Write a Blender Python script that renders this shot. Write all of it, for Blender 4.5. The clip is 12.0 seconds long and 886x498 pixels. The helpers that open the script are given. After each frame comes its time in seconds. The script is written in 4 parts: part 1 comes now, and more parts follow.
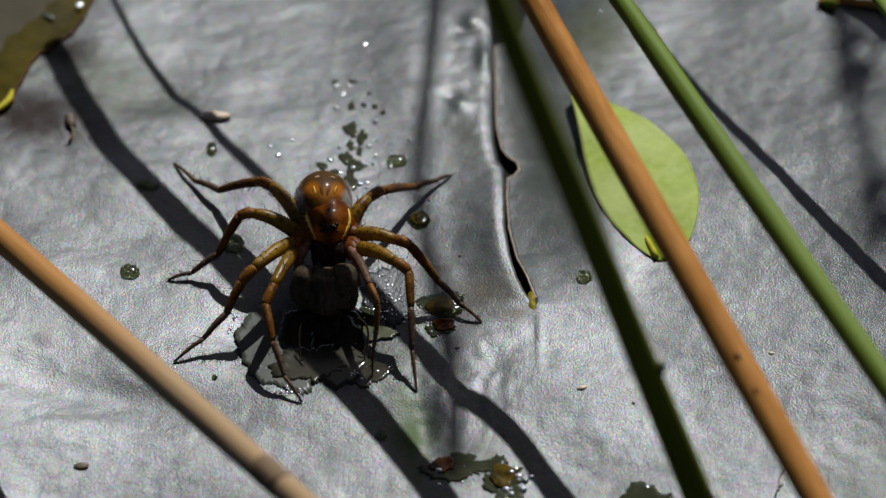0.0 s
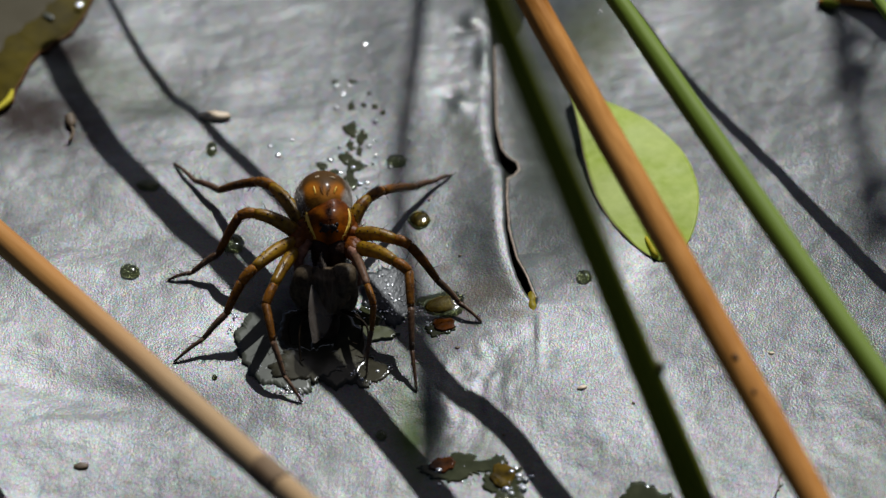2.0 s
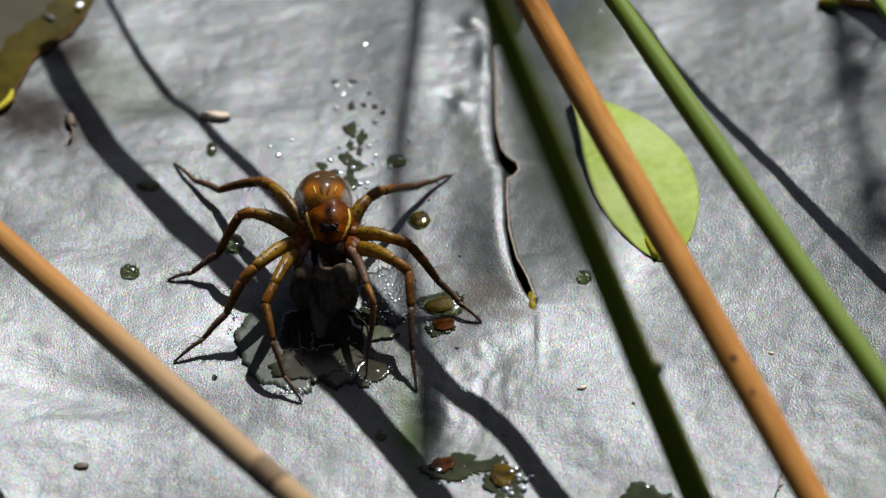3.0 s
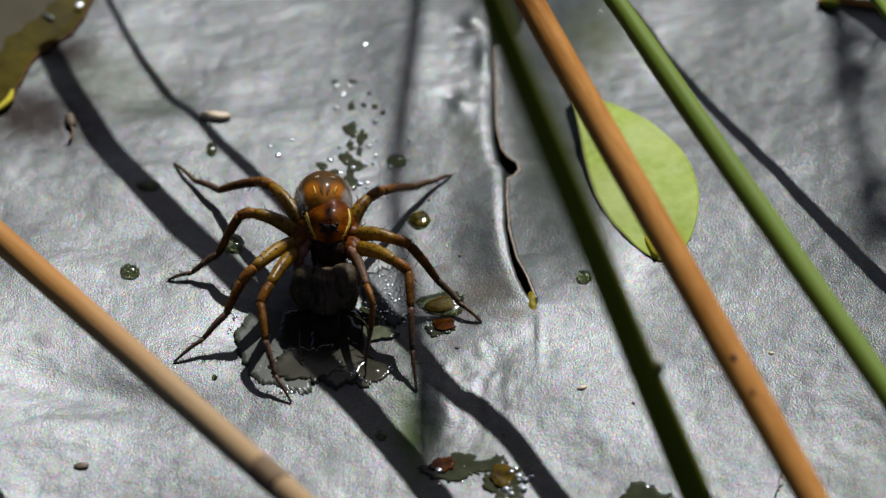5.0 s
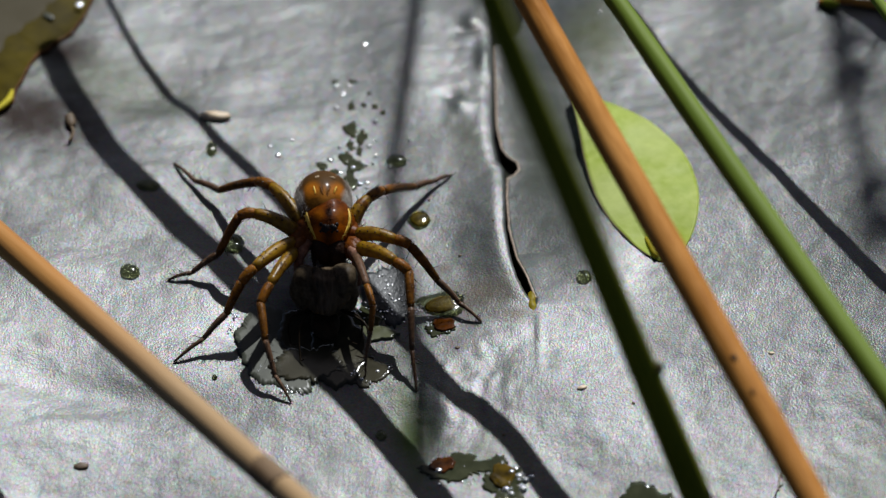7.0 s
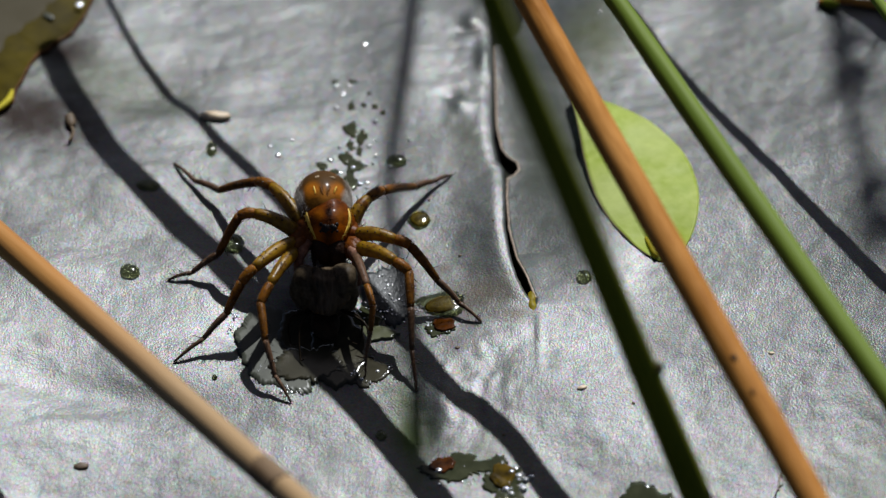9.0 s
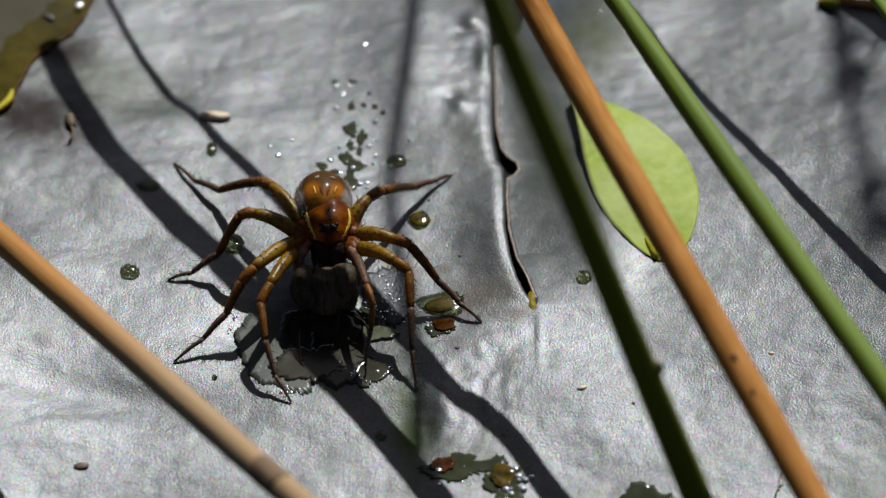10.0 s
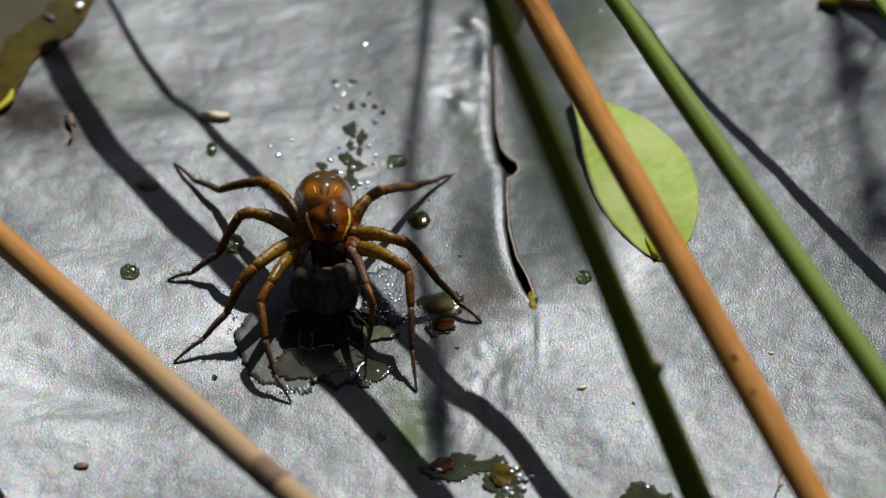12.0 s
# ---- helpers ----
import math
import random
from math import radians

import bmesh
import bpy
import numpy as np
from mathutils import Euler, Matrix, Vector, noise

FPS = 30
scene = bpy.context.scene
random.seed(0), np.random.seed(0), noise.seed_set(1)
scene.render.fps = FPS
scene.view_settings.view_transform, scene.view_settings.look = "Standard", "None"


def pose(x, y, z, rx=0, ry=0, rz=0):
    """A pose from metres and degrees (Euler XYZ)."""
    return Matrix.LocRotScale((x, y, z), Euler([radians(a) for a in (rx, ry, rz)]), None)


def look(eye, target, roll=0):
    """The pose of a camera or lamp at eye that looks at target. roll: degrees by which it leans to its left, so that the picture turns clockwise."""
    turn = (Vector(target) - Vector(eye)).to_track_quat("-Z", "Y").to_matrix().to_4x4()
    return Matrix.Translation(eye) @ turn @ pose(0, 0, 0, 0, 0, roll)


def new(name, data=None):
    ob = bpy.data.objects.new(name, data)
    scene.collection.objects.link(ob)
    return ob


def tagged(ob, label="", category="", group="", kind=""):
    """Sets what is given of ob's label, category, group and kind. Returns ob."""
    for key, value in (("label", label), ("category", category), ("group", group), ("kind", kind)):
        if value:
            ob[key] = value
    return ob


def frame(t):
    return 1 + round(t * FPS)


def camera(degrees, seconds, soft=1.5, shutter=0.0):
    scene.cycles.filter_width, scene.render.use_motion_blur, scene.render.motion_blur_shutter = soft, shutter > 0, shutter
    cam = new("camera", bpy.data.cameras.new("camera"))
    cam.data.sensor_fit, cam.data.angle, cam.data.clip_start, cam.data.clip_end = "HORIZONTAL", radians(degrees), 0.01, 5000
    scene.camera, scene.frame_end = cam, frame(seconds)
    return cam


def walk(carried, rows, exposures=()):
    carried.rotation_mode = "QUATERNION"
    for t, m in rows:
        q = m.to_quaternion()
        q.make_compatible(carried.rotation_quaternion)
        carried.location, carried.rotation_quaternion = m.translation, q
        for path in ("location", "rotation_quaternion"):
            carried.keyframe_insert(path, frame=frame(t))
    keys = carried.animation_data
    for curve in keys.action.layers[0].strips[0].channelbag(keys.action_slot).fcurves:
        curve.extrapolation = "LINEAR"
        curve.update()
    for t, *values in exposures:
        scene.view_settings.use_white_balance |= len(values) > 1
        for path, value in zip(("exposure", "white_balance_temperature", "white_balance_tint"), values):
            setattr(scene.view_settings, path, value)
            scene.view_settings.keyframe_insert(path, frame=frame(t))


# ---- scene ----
cam = camera(8.0, 12.0, soft=1.4)
EYE = (0.0, -0.52020, 0.46839)
walk(cam, [(0.0, look(EYE, (0, 0, 0))), (12.0, look(EYE, (0, 0, 0)))], exposures=[(0.0, -0.2), (0.5, -0.3), (1.0, -0.3), (1.5, -0.2), (2.4, 0.0), (3.0, 0.2), (4.8, 0.0), (12.0, 0.0)])
cam.data.dof.use_dof = True
cam.data.dof.focus_distance = 0.690
cam.data.dof.aperture_fstop = 22.0

# ---- daylight: high sun beyond the subject, clear sky ----
SUN = Vector((0.30, 0.85, 1.0)).normalized()
world = bpy.data.worlds.new("sky")
scene.world = world
world.use_nodes = True
wn = world.node_tree
sky = wn.nodes.new("ShaderNodeTexSky")
sky.sky_type = "NISHITA"
sky.sun_disc = False
sky.dust_density = 0.9
sky.air_density = 0.3
sky.ozone_density = 0.8
sky.sun_elevation = math.asin(SUN.z)
sky.sun_rotation = math.atan2(SUN.x, SUN.y)
wn.nodes["Background"].inputs["Strength"].default_value = 0.062
wn.links.new(sky.outputs[0], wn.nodes["Background"].inputs[0])
sun_data = bpy.data.lights.new("sun", "SUN")
sun_data.energy = 5.0
sun_data.angle = radians(0.53)
sun_data.color = (0.958, 0.98, 1.0)
sun = new("sun", sun_data)
sun.matrix_world = look(SUN * 3, (0, 0, 0))


# ---- materials ----
def material(name, c1, c2, rough=0.5, grain=300.0, bump=0.0, stretch=(1, 1, 1), spec=0.5, sss=0.0, trans=0.0,
             patch=60.0, rough_var=0.1, bump_scale=None, bump_dist=0.0002, coat=0.0, ior=1.45, thin=0.0):
    """A surface with colour variation at two scales, uneven gloss and fine relief, in metres of the thing's own space."""
    m = bpy.data.materials.new(name)
    m.use_nodes = True
    t = m.node_tree
    b = t.nodes["Principled BSDF"]
    co = t.nodes.new("ShaderNodeTexCoord")
    mp = t.nodes.new("ShaderNodeMapping")
    mp.inputs["Scale"].default_value = stretch
    t.links.new(co.outputs["Object"], mp.inputs["Vector"])

    def cloud(scale, detail):
        n = t.nodes.new("ShaderNodeTexNoise")
        n.inputs["Scale"].default_value, n.inputs["Detail"].default_value = scale, detail
        t.links.new(mp.outputs[0], n.inputs["Vector"])
        return n.outputs["Fac"]

    fine, broad = cloud(grain, 4.0), cloud(patch, 3.0)
    add = t.nodes.new("ShaderNodeMath")
    add.operation = "ADD"
    t.links.new(fine, add.inputs[0])
    t.links.new(broad, add.inputs[1])
    ramp = t.nodes.new("ShaderNodeMapRange")
    ramp.inputs["From Min"].default_value, ramp.inputs["From Max"].default_value = 0.7, 1.3
    t.links.new(add.outputs[0], ramp.inputs["Value"])
    mix = t.nodes.new("ShaderNodeMix")
    mix.data_type = "RGBA"
    mix.inputs[6].default_value, mix.inputs[7].default_value = (*c1, 1), (*c2, 1)
    t.links.new(ramp.outputs[0], mix.inputs[0])
    t.links.new(mix.outputs[2], b.inputs["Base Color"])
    rr = t.nodes.new("ShaderNodeMapRange")
    rr.inputs["From Min"].default_value, rr.inputs["From Max"].default_value = 0.3, 0.7
    rr.inputs["To Min"].default_value, rr.inputs["To Max"].default_value = max(rough - rough_var, 0.0), rough + rough_var
    t.links.new(broad, rr.inputs["Value"])
    t.links.new(rr.outputs[0], b.inputs["Roughness"])
    b.inputs["Specular IOR Level"].default_value = spec
    b.inputs["IOR"].default_value = ior
    b.inputs["Transmission Weight"].default_value = trans
    b.inputs["Coat Weight"].default_value = coat
    b.inputs["Coat Roughness"].default_value = 0.08
    if sss:
        b.inputs["Subsurface Weight"].default_value = sss
        b.inputs["Subsurface Radius"].default_value = (0.0012, 0.0006, 0.0002)
        b.inputs["Subsurface Scale"].default_value = 1.0
    if bump:
        bp = t.nodes.new("ShaderNodeBump")
        bp.inputs["Strength"].default_value, bp.inputs["Distance"].default_value = bump, bump_dist
        t.links.new(cloud(bump_scale or grain, 3.0), bp.inputs["Height"])
        t.links.new(bp.outputs[0], b.inputs["Normal"])
    if thin:
        tr = t.nodes.new("ShaderNodeBsdfTranslucent")
        t.links.new(mix.outputs[2], tr.inputs["Color"])
        ms = t.nodes.new("ShaderNodeMixShader")
        ms.inputs[0].default_value = thin
        t.links.new(b.outputs[0], ms.inputs[1])
        t.links.new(tr.outputs[0], ms.inputs[2])
        t.links.new(ms.outputs[0], t.nodes["Material Output"].inputs["Surface"])
    return m


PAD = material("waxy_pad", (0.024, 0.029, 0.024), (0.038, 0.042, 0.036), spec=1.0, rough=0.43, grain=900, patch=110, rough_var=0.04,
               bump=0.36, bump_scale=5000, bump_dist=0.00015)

def grained(m, scale, strength, dist, stretch=(1, 1, 1)):
    """A second, finer relief on top of the first."""
    t = m.node_tree
    b = t.nodes["Principled BSDF"]
    old = b.inputs["Normal"].links[0].from_socket
    co = t.nodes.new("ShaderNodeTexCoord")
    mp = t.nodes.new("ShaderNodeMapping")
    mp.inputs["Scale"].default_value = stretch
    t.links.new(co.outputs["Object"], mp.inputs["Vector"])
    n = t.nodes.new("ShaderNodeTexNoise")
    n.inputs["Scale"].default_value, n.inputs["Detail"].default_value = scale, 2.0
    t.links.new(mp.outputs[0], n.inputs["Vector"])
    bp = t.nodes.new("ShaderNodeBump")
    bp.inputs["Strength"].default_value, bp.inputs["Distance"].default_value = strength, dist
    t.links.new(n.outputs["Fac"], bp.inputs["Height"])
    t.links.new(old, bp.inputs["Normal"])
    t.links.new(bp.outputs[0], b.inputs["Normal"])


grained(PAD, 2300, 0.06, 0.00008)
grained(PAD, 620, 0.045, 0.0003, (1.0, 0.6, 1.0))


def iridescent(m, scale, amount):
    """Wax crystals that split the glare into faint colours, grain by grain."""
    t = m.node_tree
    co = t.nodes.new("ShaderNodeTexCoord")
    n = t.nodes.new("ShaderNodeTexNoise")
    n.inputs["Scale"].default_value, n.inputs["Detail"].default_value = scale, 1.0
    t.links.new(co.outputs["Object"], n.inputs["Vector"])
    ma = t.nodes.new("ShaderNodeVectorMath")
    ma.operation = "MULTIPLY_ADD"
    t.links.new(n.outputs["Color"], ma.inputs[0])
    ma.inputs[1].default_value = (amount,) * 3
    ma.inputs[2].default_value = (0.98 - amount * 0.5,) * 3
    t.links.new(ma.outputs[0], t.nodes["Principled BSDF"].inputs["Specular Tint"])


iridescent(PAD, 4000, 1.9)


def worn_or_dimmed(m, zones, colour):
    """Places where the wax is worn or stained, or where shade and weak glare are painted in: another base and less
    gloss. Each zone: centre, two half-widths in metres, turn in degrees, strength.
    """
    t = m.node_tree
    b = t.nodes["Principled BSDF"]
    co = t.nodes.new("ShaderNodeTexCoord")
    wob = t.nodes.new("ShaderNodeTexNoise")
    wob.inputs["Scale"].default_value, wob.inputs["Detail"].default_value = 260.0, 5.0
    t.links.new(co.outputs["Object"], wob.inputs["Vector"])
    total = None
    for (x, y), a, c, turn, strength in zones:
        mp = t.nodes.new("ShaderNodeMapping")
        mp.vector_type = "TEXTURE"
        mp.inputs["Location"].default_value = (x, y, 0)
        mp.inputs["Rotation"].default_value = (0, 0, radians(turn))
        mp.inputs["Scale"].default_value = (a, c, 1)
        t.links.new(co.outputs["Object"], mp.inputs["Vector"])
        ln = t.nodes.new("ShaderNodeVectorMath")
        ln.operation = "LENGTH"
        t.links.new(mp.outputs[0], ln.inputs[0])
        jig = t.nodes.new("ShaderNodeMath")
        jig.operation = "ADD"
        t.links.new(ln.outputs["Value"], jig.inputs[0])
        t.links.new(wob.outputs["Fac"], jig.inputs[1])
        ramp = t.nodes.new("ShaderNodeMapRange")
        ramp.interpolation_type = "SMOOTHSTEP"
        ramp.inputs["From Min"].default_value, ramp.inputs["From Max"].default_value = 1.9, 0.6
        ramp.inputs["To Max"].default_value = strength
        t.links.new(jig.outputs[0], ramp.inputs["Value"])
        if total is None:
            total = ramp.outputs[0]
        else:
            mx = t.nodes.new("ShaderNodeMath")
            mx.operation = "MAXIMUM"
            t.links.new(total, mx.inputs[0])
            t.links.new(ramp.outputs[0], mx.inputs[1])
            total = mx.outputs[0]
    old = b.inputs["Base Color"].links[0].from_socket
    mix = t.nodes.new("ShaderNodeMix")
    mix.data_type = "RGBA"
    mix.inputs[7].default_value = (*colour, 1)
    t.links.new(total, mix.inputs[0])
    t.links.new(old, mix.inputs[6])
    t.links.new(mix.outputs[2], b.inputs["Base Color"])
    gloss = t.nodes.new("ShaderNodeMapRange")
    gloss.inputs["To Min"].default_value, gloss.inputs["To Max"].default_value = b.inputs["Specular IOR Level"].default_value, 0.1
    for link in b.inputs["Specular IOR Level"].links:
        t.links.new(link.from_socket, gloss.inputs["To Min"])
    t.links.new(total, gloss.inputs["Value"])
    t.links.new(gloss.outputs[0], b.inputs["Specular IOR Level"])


worn_or_dimmed(PAD, [((-0.00340, -0.02850), 0.0024, 0.0080, 4, 1.0)], (0.052, 0.088, 0.012))
# Olive unwaxed patches; several are only painted darker where the pad's glare is weak.
worn_or_dimmed(PAD, [((-0.03720, 0.02850), 0.0110, 0.0062, -32, 0.62), ((0.00471, -0.00777), 0.0060, 0.0040, 0, 0.2),
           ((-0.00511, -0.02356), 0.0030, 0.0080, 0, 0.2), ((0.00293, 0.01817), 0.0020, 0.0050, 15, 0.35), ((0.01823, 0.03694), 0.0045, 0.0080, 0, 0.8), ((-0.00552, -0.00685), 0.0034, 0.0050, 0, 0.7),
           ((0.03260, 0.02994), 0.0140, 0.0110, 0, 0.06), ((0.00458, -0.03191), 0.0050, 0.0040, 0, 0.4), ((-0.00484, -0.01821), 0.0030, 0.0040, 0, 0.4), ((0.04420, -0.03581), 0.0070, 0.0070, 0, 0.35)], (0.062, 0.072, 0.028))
# Brown stain with the overhanging leaf's shade mixed into its colour.
worn_or_dimmed(PAD, [((-0.04660, 0.02220), 0.0098, 0.0074, -25, 1.0), ((-0.04310, 0.03400), 0.0040, 0.0034, 20, 1.0)], (0.022, 0.014, 0.010))
# Flap right of the slit, painted greyer and duller for its weaker glare.
worn_or_dimmed(PAD, [((0.01230, 0.01850), 0.0062, 0.0210, 8, 1.0)], (0.054, 0.060, 0.048))
worn_or_dimmed(PAD, [((0.00420, -0.00800), 0.0050, 0.0042, 10, 0.5), ((0.00800, -0.01080), 0.0024, 0.0016, 0, 0.6), ((0.00010, -0.00310), 0.0012, 0.0010, 0, 0.6), ((-0.04330, -0.01560), 0.0016, 0.0014, 0, 0.5)], (0.075, 0.048, 0.030))

JOINT = material("yellow_green_knot", (0.14, 0.095, 0.003), (0.36, 0.29, 0.012), spec=0.12, thin=0.3, rough=0.4, grain=1500)
STALK = material("yellow_stalk", (0.50, 0.42, 0.02), (0.65, 0.56, 0.05), thin=0.3, spec=0.15, rough=0.5, grain=1500)
RIM = material("reddish_leaf_rim", (0.065, 0.022, 0.003), (0.14, 0.055, 0.007), spec=0.15, rough=0.45, grain=900, patch=250, thin=0.3)
PAD_EDGE = material("pad_rim", (0.20, 0.135, 0.095), (0.42, 0.33, 0.25), rough=0.5, grain=900)
WATER = material("pond_water", (0.008, 0.010, 0.006), (0.012, 0.014, 0.008), rough=0.03, grain=40, rough_var=0.01, ior=1.33)
TAN = material("dry_rush", (0.27, 0.102, 0.017), (0.50, 0.235, 0.064), spec=0.06, rough=0.65, grain=2600, stretch=(1, 1, 0.10), patch=420,
               bump=0.6, bump_scale=2500, bump_dist=0.0001)
STRAW = material("straw_rush", (0.30, 0.115, 0.02), (0.46, 0.24, 0.075), spec=0.15, rough=0.5, grain=900, stretch=(1, 1, 0.06), patch=200,
                 bump=0.6, bump_scale=2500, bump_dist=0.0001)
RUSH = material("green_rush", (0.095, 0.142, 0.014), (0.155, 0.212, 0.030), spec=0.16, rough=0.6, grain=1100, stretch=(1, 1, 0.05), patch=260,
                bump=0.5, bump_scale=2500, bump_dist=0.0001)
DEEP = material("deep_green_rush", (0.105, 0.120, 0.010), (0.165, 0.185, 0.018), spec=0.05, rough=0.55, grain=1100, stretch=(1, 1, 0.05), patch=260)
LIME = material("lime_leaf", (0.35, 0.46, 0.030), (0.54, 0.62, 0.15), spec=0.3, rough=0.5, grain=900, patch=150, thin=0.42, bump=0.15, bump_scale=900)
OLIVE = material("wet_olive_leaf", (0.030, 0.022, 0.0006), (0.066, 0.049, 0.001), spec=0.03, rough=0.5, grain=500, patch=140, rough_var=0.05)
AMBER = material("olive_amber_cuticle", (0.14, 0.060, 0.002), (0.40, 0.225, 0.007), spec=0.42, thin=0.35, rough=0.36, grain=1500, patch=400, sss=0.15,
                 bump=0.4, bump_scale=5000, bump_dist=0.0001)
BROWN = material("brown_cuticle", (0.060, 0.020, 0.002), (0.225, 0.085, 0.007), spec=0.2, thin=0.2, rough=0.4, grain=2600, patch=500, sss=0.1,
                 bump=0.5, bump_scale=5000, bump_dist=0.0001)
TAWNY = material("tawny_cuticle", (0.11, 0.034, 0.002), (0.34, 0.130, 0.007), spec=0.22, thin=0.2, rough=0.42, grain=2600, patch=500, sss=0.1,
                 bump=0.5, bump_scale=5000, bump_dist=0.0001)
SHANK = material("dark_shank_cuticle", (0.046, 0.023, 0.011), (0.130, 0.068, 0.036), spec=0.2, rough=0.42, grain=2600, patch=500,
                 bump=0.5, bump_scale=5000, bump_dist=0.0001)
CARAPACE = material("chestnut_carapace", (0.045, 0.010, 0.0005), (0.150, 0.036, 0.001), spec=0.03, coat=0.05, rough=0.5, grain=1800, patch=500,
                    bump=0.5, bump_scale=4000, bump_dist=0.0001)
BELLY = material("russet_abdomen", (0.030, 0.012, 0.002), (0.10, 0.042, 0.005), spec=0.04, coat=0.06, rough=0.5, grain=1500, patch=420,
                 bump=0.35, bump_scale=4200, bump_dist=0.0001)
for glossy in (CARAPACE, BELLY):
    glossy.node_tree.nodes["Principled BSDF"].inputs["Coat Roughness"].default_value = 0.16


def banded(m, side, at, width):
    """Blends the base colour towards another one at the two sides of a body."""
    t = m.node_tree
    b = t.nodes["Principled BSDF"]
    old = b.inputs["Base Color"].links[0].from_socket
    co = t.nodes.new("ShaderNodeTexCoord")
    xyz = t.nodes.new("ShaderNodeSeparateXYZ")
    t.links.new(co.outputs["Object"], xyz.inputs[0])
    far = t.nodes.new("ShaderNodeMath")
    far.operation = "ABSOLUTE"
    t.links.new(xyz.outputs[0], far.inputs[0])
    wob = t.nodes.new("ShaderNodeTexNoise")
    wob.inputs["Scale"].default_value = 900
    t.links.new(co.outputs["Object"], wob.inputs["Vector"])
    shift = t.nodes.new("ShaderNodeMath")
    shift.operation = "MULTIPLY_ADD"
    t.links.new(wob.outputs["Fac"], shift.inputs[0])
    shift.inputs[1].default_value = width
    t.links.new(far.outputs[0], shift.inputs[2])
    ramp = t.nodes.new("ShaderNodeMapRange")
    ramp.inputs["From Min"].default_value, ramp.inputs["From Max"].default_value = at, at + width
    t.links.new(shift.outputs[0], ramp.inputs["Value"])
    mix = t.nodes.new("ShaderNodeMix")
    mix.data_type = "RGBA"
    mix.inputs[7].default_value = (*side, 1)
    t.links.new(ramp.outputs[0], mix.inputs[0])
    t.links.new(old, mix.inputs[6])
    t.links.new(mix.outputs[2], b.inputs["Base Color"])


def zoned(m, colour, zones):
    """Patches of another colour with soft uneven edges: centre, three half-widths, weight, in the thing's own space."""
    t = m.node_tree
    b = t.nodes["Principled BSDF"]
    co = t.nodes.new("ShaderNodeTexCoord")
    wob = t.nodes.new("ShaderNodeTexNoise")
    wob.inputs["Scale"].default_value, wob.inputs["Detail"].default_value = 1500, 3
    t.links.new(co.outputs["Object"], wob.inputs["Vector"])
    for centre, half, weight in zones:
        off = t.nodes.new("ShaderNodeVectorMath")
        off.operation = "SUBTRACT"
        t.links.new(co.outputs["Object"], off.inputs[0])
        off.inputs[1].default_value = centre
        div = t.nodes.new("ShaderNodeVectorMath")
        div.operation = "DIVIDE"
        t.links.new(off.outputs[0], div.inputs[0])
        div.inputs[1].default_value = half
        far = t.nodes.new("ShaderNodeVectorMath")
        far.operation = "LENGTH"
        t.links.new(div.outputs[0], far.inputs[0])
        add = t.nodes.new("ShaderNodeMath")
        add.operation = "MULTIPLY_ADD"
        t.links.new(wob.outputs["Fac"], add.inputs[0])
        add.inputs[1].default_value = 0.6
        t.links.new(far.outputs["Value"], add.inputs[2])
        ramp = t.nodes.new("ShaderNodeMapRange")
        ramp.inputs["From Min"].default_value, ramp.inputs["From Max"].default_value = 1.45, 0.75
        ramp.inputs["To Max"].default_value = weight
        t.links.new(add.outputs[0], ramp.inputs["Value"])
        mix = t.nodes.new("ShaderNodeMix")
        mix.data_type = "RGBA"
        mix.inputs[7].default_value = (*colour, 1)
        t.links.new(ramp.outputs[0], mix.inputs[0])
        t.links.new(b.inputs["Base Color"].links[0].from_socket, mix.inputs[6])
        t.links.new(mix.outputs[2], b.inputs["Base Color"])


def graded(m, colour, z0, z1):
    """Turns towards another colour along the length of a stem."""
    t = m.node_tree
    b = t.nodes["Principled BSDF"]
    old = b.inputs["Base Color"].links[0].from_socket
    co = t.nodes.new("ShaderNodeTexCoord")
    xyz = t.nodes.new("ShaderNodeSeparateXYZ")
    t.links.new(co.outputs["Object"], xyz.inputs[0])
    ramp = t.nodes.new("ShaderNodeMapRange")
    ramp.inputs["From Min"].default_value, ramp.inputs["From Max"].default_value = z0, z1
    t.links.new(xyz.outputs[2], ramp.inputs["Value"])
    mix = t.nodes.new("ShaderNodeMix")
    mix.data_type = "RGBA"
    mix.inputs[7].default_value = (*colour, 1)
    t.links.new(ramp.outputs[0], mix.inputs[0])
    t.links.new(old, mix.inputs[6])
    t.links.new(mix.outputs[2], b.inputs["Base Color"])


banded(BELLY, (0.10, 0.085, 0.072), 0.0026, 0.0010)
COXA = material("chestnut_hip_cuticle", (0.075, 0.018, 0.002), (0.21, 0.060, 0.006), spec=0.15, thin=0.2, rough=0.4, grain=2600, patch=500, bump=0.5, bump_scale=4000, bump_dist=0.0001)
SPOT = material("dark_brown_spot", (0.016, 0.007, 0.002), (0.05, 0.02, 0.006), spec=0.2, rough=0.45, grain=2500)
BRISTLE = material("brown_bristle", (0.07, 0.045, 0.028), (0.26, 0.19, 0.13), rough=0.6, grain=2500)
GREY = material("grey_hair", (0.26, 0.22, 0.18), (0.55, 0.50, 0.44), rough=0.6, grain=2500)
PINK = material("pinkish_hair", (0.42, 0.27, 0.20), (0.68, 0.54, 0.46), rough=0.6, grain=2500)
CREAM = material("cream_stripe", (0.68, 0.40, 0.035), (0.86, 0.60, 0.09), rough=0.5, grain=2500)
BLACK = material("black_cuticle", (0.006, 0.005, 0.005), (0.014, 0.011, 0.010), spec=0.2, rough=0.3, grain=2000, bump=0.4, bump_scale=4000)
